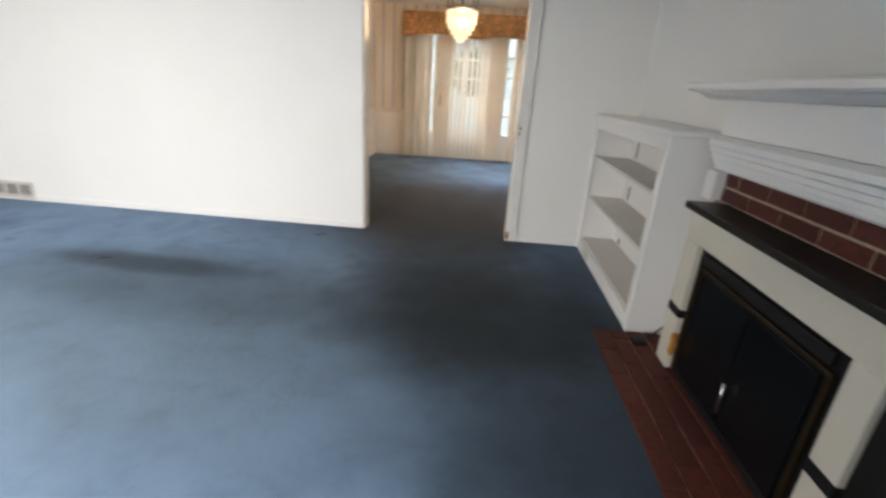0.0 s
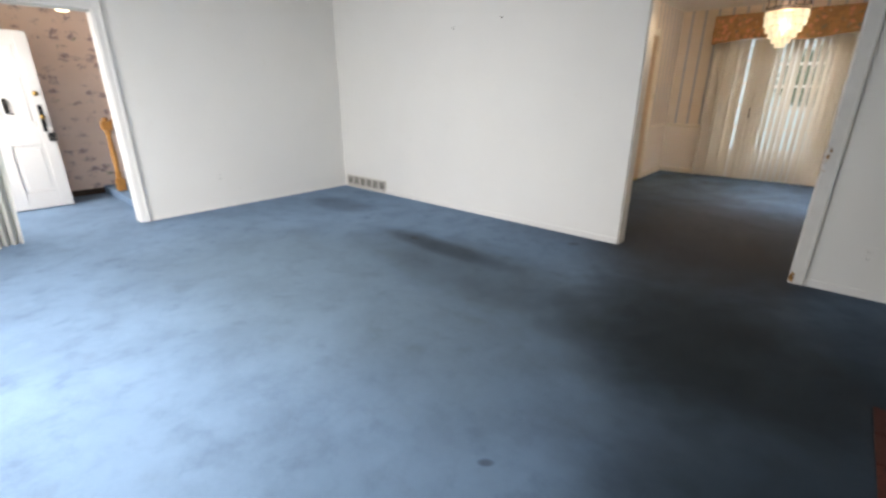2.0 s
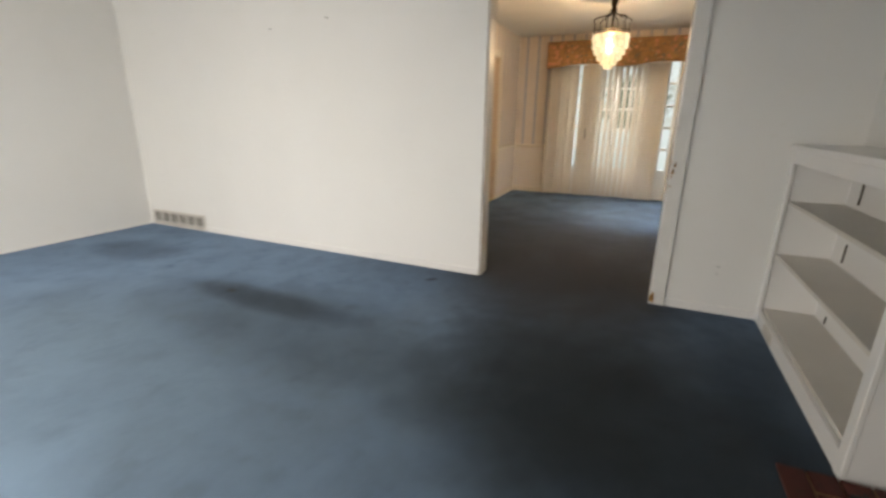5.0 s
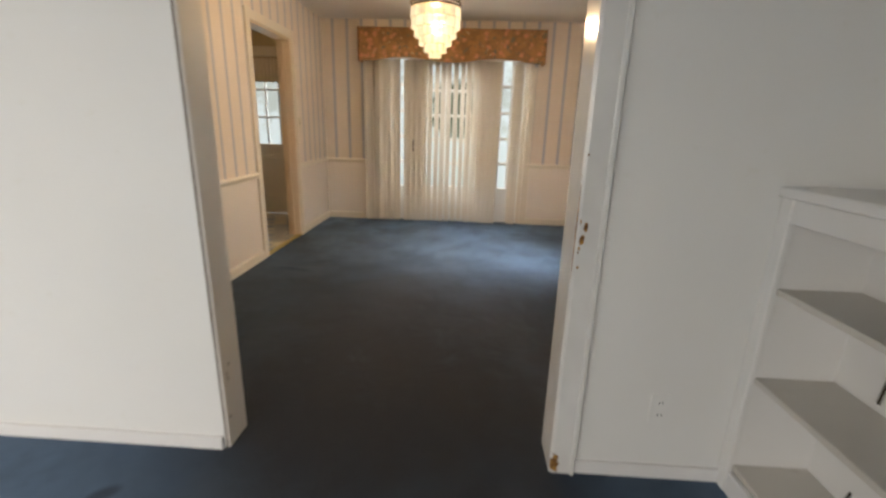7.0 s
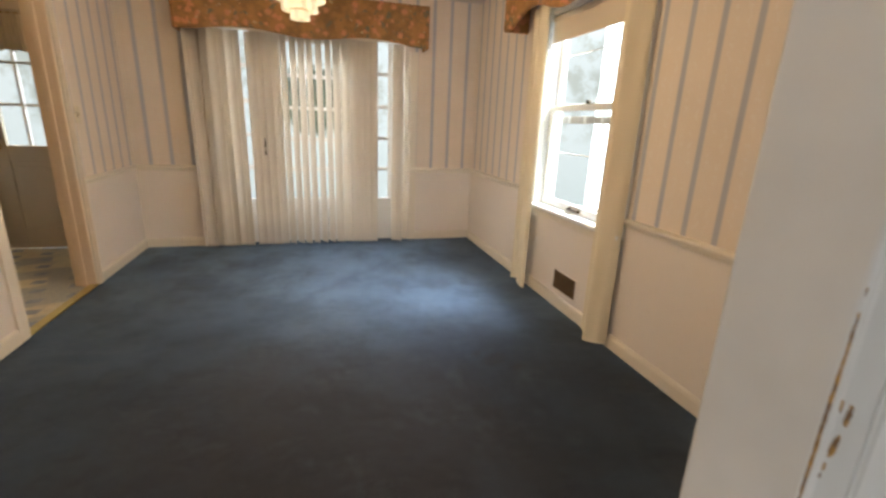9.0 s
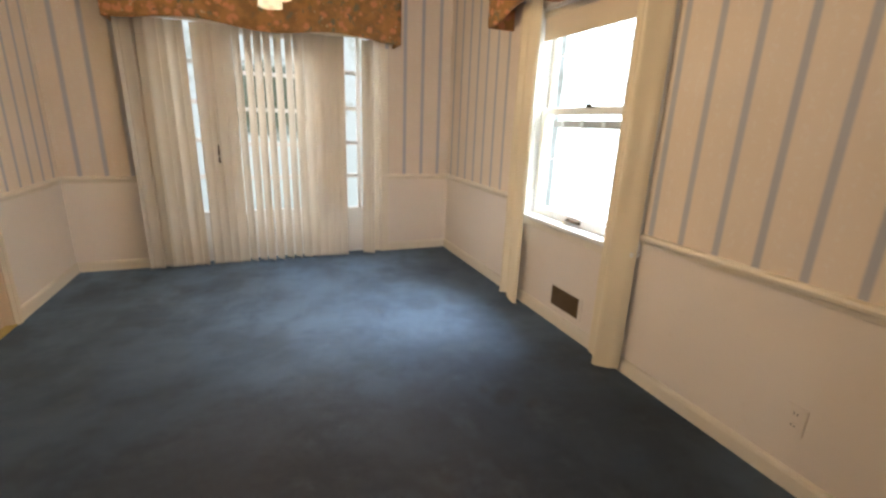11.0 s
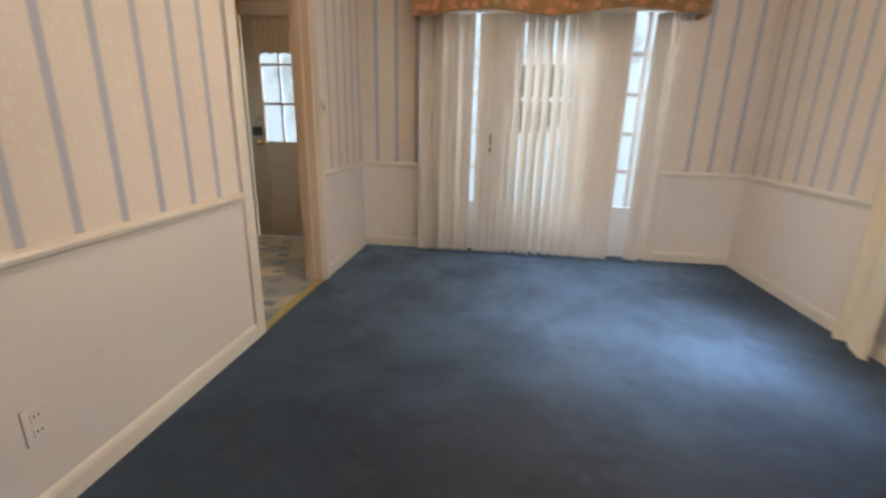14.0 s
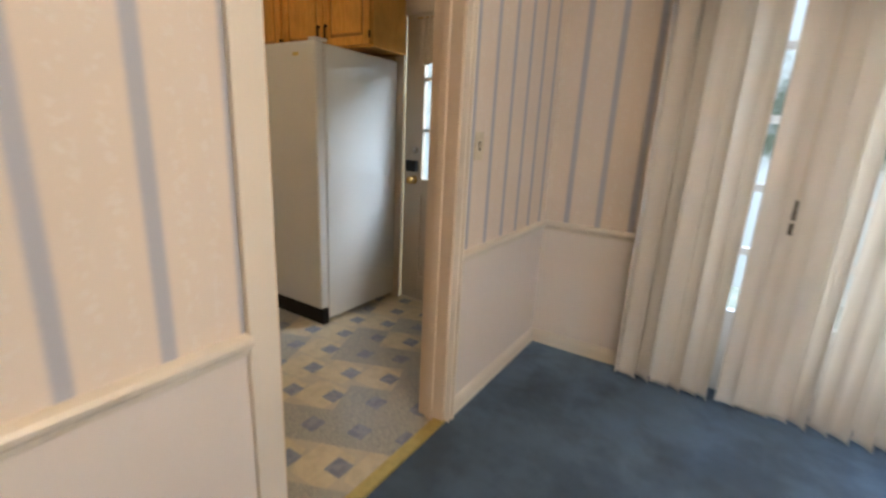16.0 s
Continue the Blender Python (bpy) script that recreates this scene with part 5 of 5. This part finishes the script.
def cabinet(x0, x1, y0, y1, z0, z1):
    c = thing("wall_cabinet", (x0 + x1) / 2, y1, z0, "golden oak wall cabinet with raised panel doors above the refrigerator" if x1 > -2.5 else "golden oak wall cabinet in the kitchen corner", "cabinet")
    part("body", boxes((x0, x1, y0 + 0.02, y1, z0, z1), bevel=0.003), CABINET, c)
    mid = (x0 + x1) / 2
    for a, b, hx in ((x0 + 0.012, mid - 0.004, mid - 0.035), (mid + 0.004, x1 - 0.012, mid + 0.035)):
        bm = boxes((a, a + 0.055, y0, y0 + 0.02, z0 + 0.012, z1 - 0.012), (b - 0.055, b, y0, y0 + 0.02, z0 + 0.012, z1 - 0.012), (a + 0.055, b - 0.055, y0, y0 + 0.02, z0 + 0.012, z0 + 0.067),
                   (a + 0.055, b - 0.055, y0, y0 + 0.02, z1 - 0.067, z1 - 0.012), bevel=0.004)
        d = part("door", bm, CABINET, c)
        # groove's shade painted with darker oak, as frontal light leaves it flat
        part("panel_groove", boxes((a + 0.055, b - 0.055, y0 + 0.012, y0 + 0.019, z0 + 0.067, z1 - 0.067)), OAK, d, "recessed groove, darker wood for its shade")
        part("panel", boxes((a + 0.072, b - 0.072, y0 + 0.001, y0 + 0.014, z0 + 0.084, z1 - 0.084), bevel=0.009), CABINET, d)
        bm = bmesh.new()
        tube(bm, (hx, y0 - 0.018, z0 + 0.06), (hx, y0 - 0.018, z0 + 0.14), 0.006, n=8)
        for z in (0.06, 0.14):
            tube(bm, (hx, y0 - 0.018, z0 + z), (hx, y0, z0 + z), 0.008, n=8)
        part("handle", bm, DARK_BRASS, d, "dark brass pull", True)
        part("hinge", boxes(((a if hx < mid else b) - 0.006, (a if hx < mid else b) + 0.006, y0 - 0.006, y0 + 0.004, z0 + 0.05, z0 + 0.09), bevel=0.002), BLACK, d)
    return c


cabinet(-2.92, -2.075, 4.06, KY - 0.001, 1.765, 2.38)
cabinet(-3.59, -2.924, 4.06, KY - 0.001, 1.765, 2.38)

bd = tagged(thing("door_3", (BX0 + BX1) / 2, KY, 0, "white half-glazed kitchen back door with nine panes", "door"), kind="structure")
bm = boxes((BX0 - 0.06, BX0 + 0.02, KY - 0.018, KY - 0.001, 0, BH + 0.06), (BX1 - 0.02, BX1 + 0.06, KY - 0.018, KY - 0.001, 0, BH + 0.06), (BX0 + 0.02, BX1 - 0.02, KY - 0.018, KY - 0.001, BH - 0.045, BH + 0.06), bevel=0.004)
part("casing", bm, TRIM_WARM, bd)
LY, L0, L1 = KY + 0.03, BX0 + 0.022, BX1 - 0.022
G0, G1 = -1.92, -1.40
bm = boxes((L0, G0, LY - 0.02, LY + 0.02, 0.01, 2.03), (G1, L1, LY - 0.02, LY + 0.02, 0.01, 2.03), (G0, G1, LY - 0.019, LY + 0.019, 0.01, 0.20), (G0, G1, LY - 0.019, LY + 0.019, 0.80, 0.935), (G0, G1, LY - 0.019, LY + 0.019, 1.95, 2.03), bevel=0.004)
leaf = part("door_leaf", bm, DOOR_SHADED, bd)
part("panel", boxes((G0, G1, LY - 0.008, LY + 0.008, 0.20, 0.80), (G0 + 0.04, G1 - 0.04, LY - 0.015, LY + 0.015, 0.24, 0.76), bevel=0.006), DOOR_SHADED, leaf)
pane_grid(leaf, LY, G0, G1, 0.935, 1.95, 3, 3, 0.03, 0, TRIM, 0.024)
bm = bmesh.new()
tube(bm, (-1.985, LY - 0.02, 0.925), (-1.985, LY - 0.055, 0.925), 0.011)
bmesh.ops.create_uvsphere(bm, u_segments=14, v_segments=10, radius=0.029, matrix=Matrix.Translation((-1.985, LY - 0.07, 0.925)))
tube(bm, (-1.985, LY - 0.019, 0.925), (-1.985, LY - 0.026, 0.925), 0.032, n=18)
part("door_knob", bm, BRASS, leaf, "brass door knob", True)
part("rim_lock", boxes((-2.04, -1.95, LY - 0.055, LY - 0.019, 0.985, 1.065), bevel=0.006), BLACK, leaf, "black rim lock")
bm = bmesh.new()
tube(bm, (-1.975, LY - 0.019, 1.14), (-1.975, LY - 0.034, 1.14), 0.022, n=16)
part("deadbolt", bm, CHROME, leaf, "chrome deadbolt", True)
# short gathered curtain across the top panes
bm = bmesh.new()
n = 60
g = []
for back in (0, 1):
    g.append([[bm.verts.new((G0 - 0.03 + (G1 - G0 + 0.06) * i / n, LY - 0.05 + 0.010 * math.sin(i * 1.25) + 0.002 * back, z + (0.006 * math.sin(i * 0.7) if z < 1.75 else 0))) for z in (1.70, 1.78, 1.88, 1.99)] for i in range(n + 1)])
for sheet in g:
    for p, q in zip(sheet, sheet[1:]):
        for j in range(3):
            bm.faces.new((p[j], q[j], q[j + 1], p[j + 1]))
solo("cafe_curtain", bm, SHADE, "short cream gathered curtain on the back door", "curtain", smooth=True)
bm = bmesh.new()
tube(bm, (G0 - 0.05, LY - 0.05, 1.985), (G1 + 0.05, LY - 0.05, 1.985), 0.006)
solo("curtain_rod", bm, BRASS, "thin brass curtain rod on the back door", "curtain rod", smooth=True)

KLX, KLY = -2.3, 2.4
kl = thing("kitchen_ceiling_light", KLX, KLY, H, "lit round glass kitchen ceiling light", "ceiling light")
bm = bmesh.new()
turned(bm, KLX, KLY, [(0.02, H - 0.13), (0.10, H - 0.115), (0.15, H - 0.07), (0.155, H - 0.03)])
part("shade", bm, LAMP_GLASS, kl, "glowing glass bowl", True)
bm = bmesh.new()
turned(bm, KLX, KLY, [(0.16, H - 0.03), (0.165, H - 0.012), (0.16, H - 0.001)])
part("pan", bm, BRASS, kl, smooth=True)

# ---- brickwork ----
def brick_mesh(lx, ly, lz, seed):
    rng = random.Random(seed)
    bm = boxes((-lx / 2, lx / 2, -ly / 2, ly / 2, 0, lz), bevel=0.004)
    for v in bm.verts:
        v.co += Vector((rng.uniform(-1, 1), rng.uniform(-1, 1), rng.uniform(-1, 1))) * 0.0012
    return mesh_of("brick", bm, BRICK)


# hearth: three soldier rows laid flush with the carpet, long joints running along the fireplace
hearth = structure("hearth", boxes((1.672, 2.085, FY0_ + 0.04, -1.445, -0.03, 0.016)), HEARTH_MORTAR, "dark red brick hearth with pale joints, flush with the carpet", "hearth")
KINDS = [brick_mesh(0.085, 0.202, 0.012, 30 + s) for s in range(3)]
rng = random.Random(4)
for row in range(5):
    x = 1.652 + 0.046 + row * 0.0925
    if x > 2.0:
        break
    y = -1.44 - 0.104 + (0.10 if row % 2 else 0)
    while y > FY0_ + 0.12:
        if y < -1.53:
            b = new("brick", KINDS[rng.randrange(3)])
            b.parent, b.location = hearth, (x + rng.uniform(-0.0015, 0.0015), y, 0.012 + rng.uniform(-0.003, 0.002))
            b.rotation_euler = (0, 0, radians(rng.uniform(-0.5, 0.5)))
        y -= 0.206
for row in (1, 3):
    b = new("brick", brick_mesh(0.085, 0.095, 0.012, 50 + row))
    b.parent, b.location = hearth, (1.652 + 0.046 + row * 0.0925, -1.44 - 0.047, 0.012)
# brick panel above the ledge
KINDS = [brick_mesh(0.05, 0.201, 0.058, 60 + s) for s in range(3)]
panel = part("brick_panel", boxes((2.072, 2.0895, FY0_ + 0.086, FY1_ - 0.086, 0.799, 0.929)), MORTAR, fp, "dark red brick band with pale joints")
o = base_of(panel)
for row in range(2):
    y = -1.566 - 0.10 + (0.1 if row else 0)
    while y > FY0_ + 0.17:
        if y + 0.098 < -1.566 + 0.001:
            b = new("brick", KINDS[rng.randrange(3)])
            b.parent, b.location = panel, Vector((2.094 + rng.uniform(-0.001, 0.001), y, 0.803 + row * 0.066)) - o
        y -= 0.206
b = new("brick", brick_mesh(0.05, 0.096, 0.058, 70))
b.parent, b.location = panel, Vector((2.094, -1.566 - 0.048, 0.869)) - o
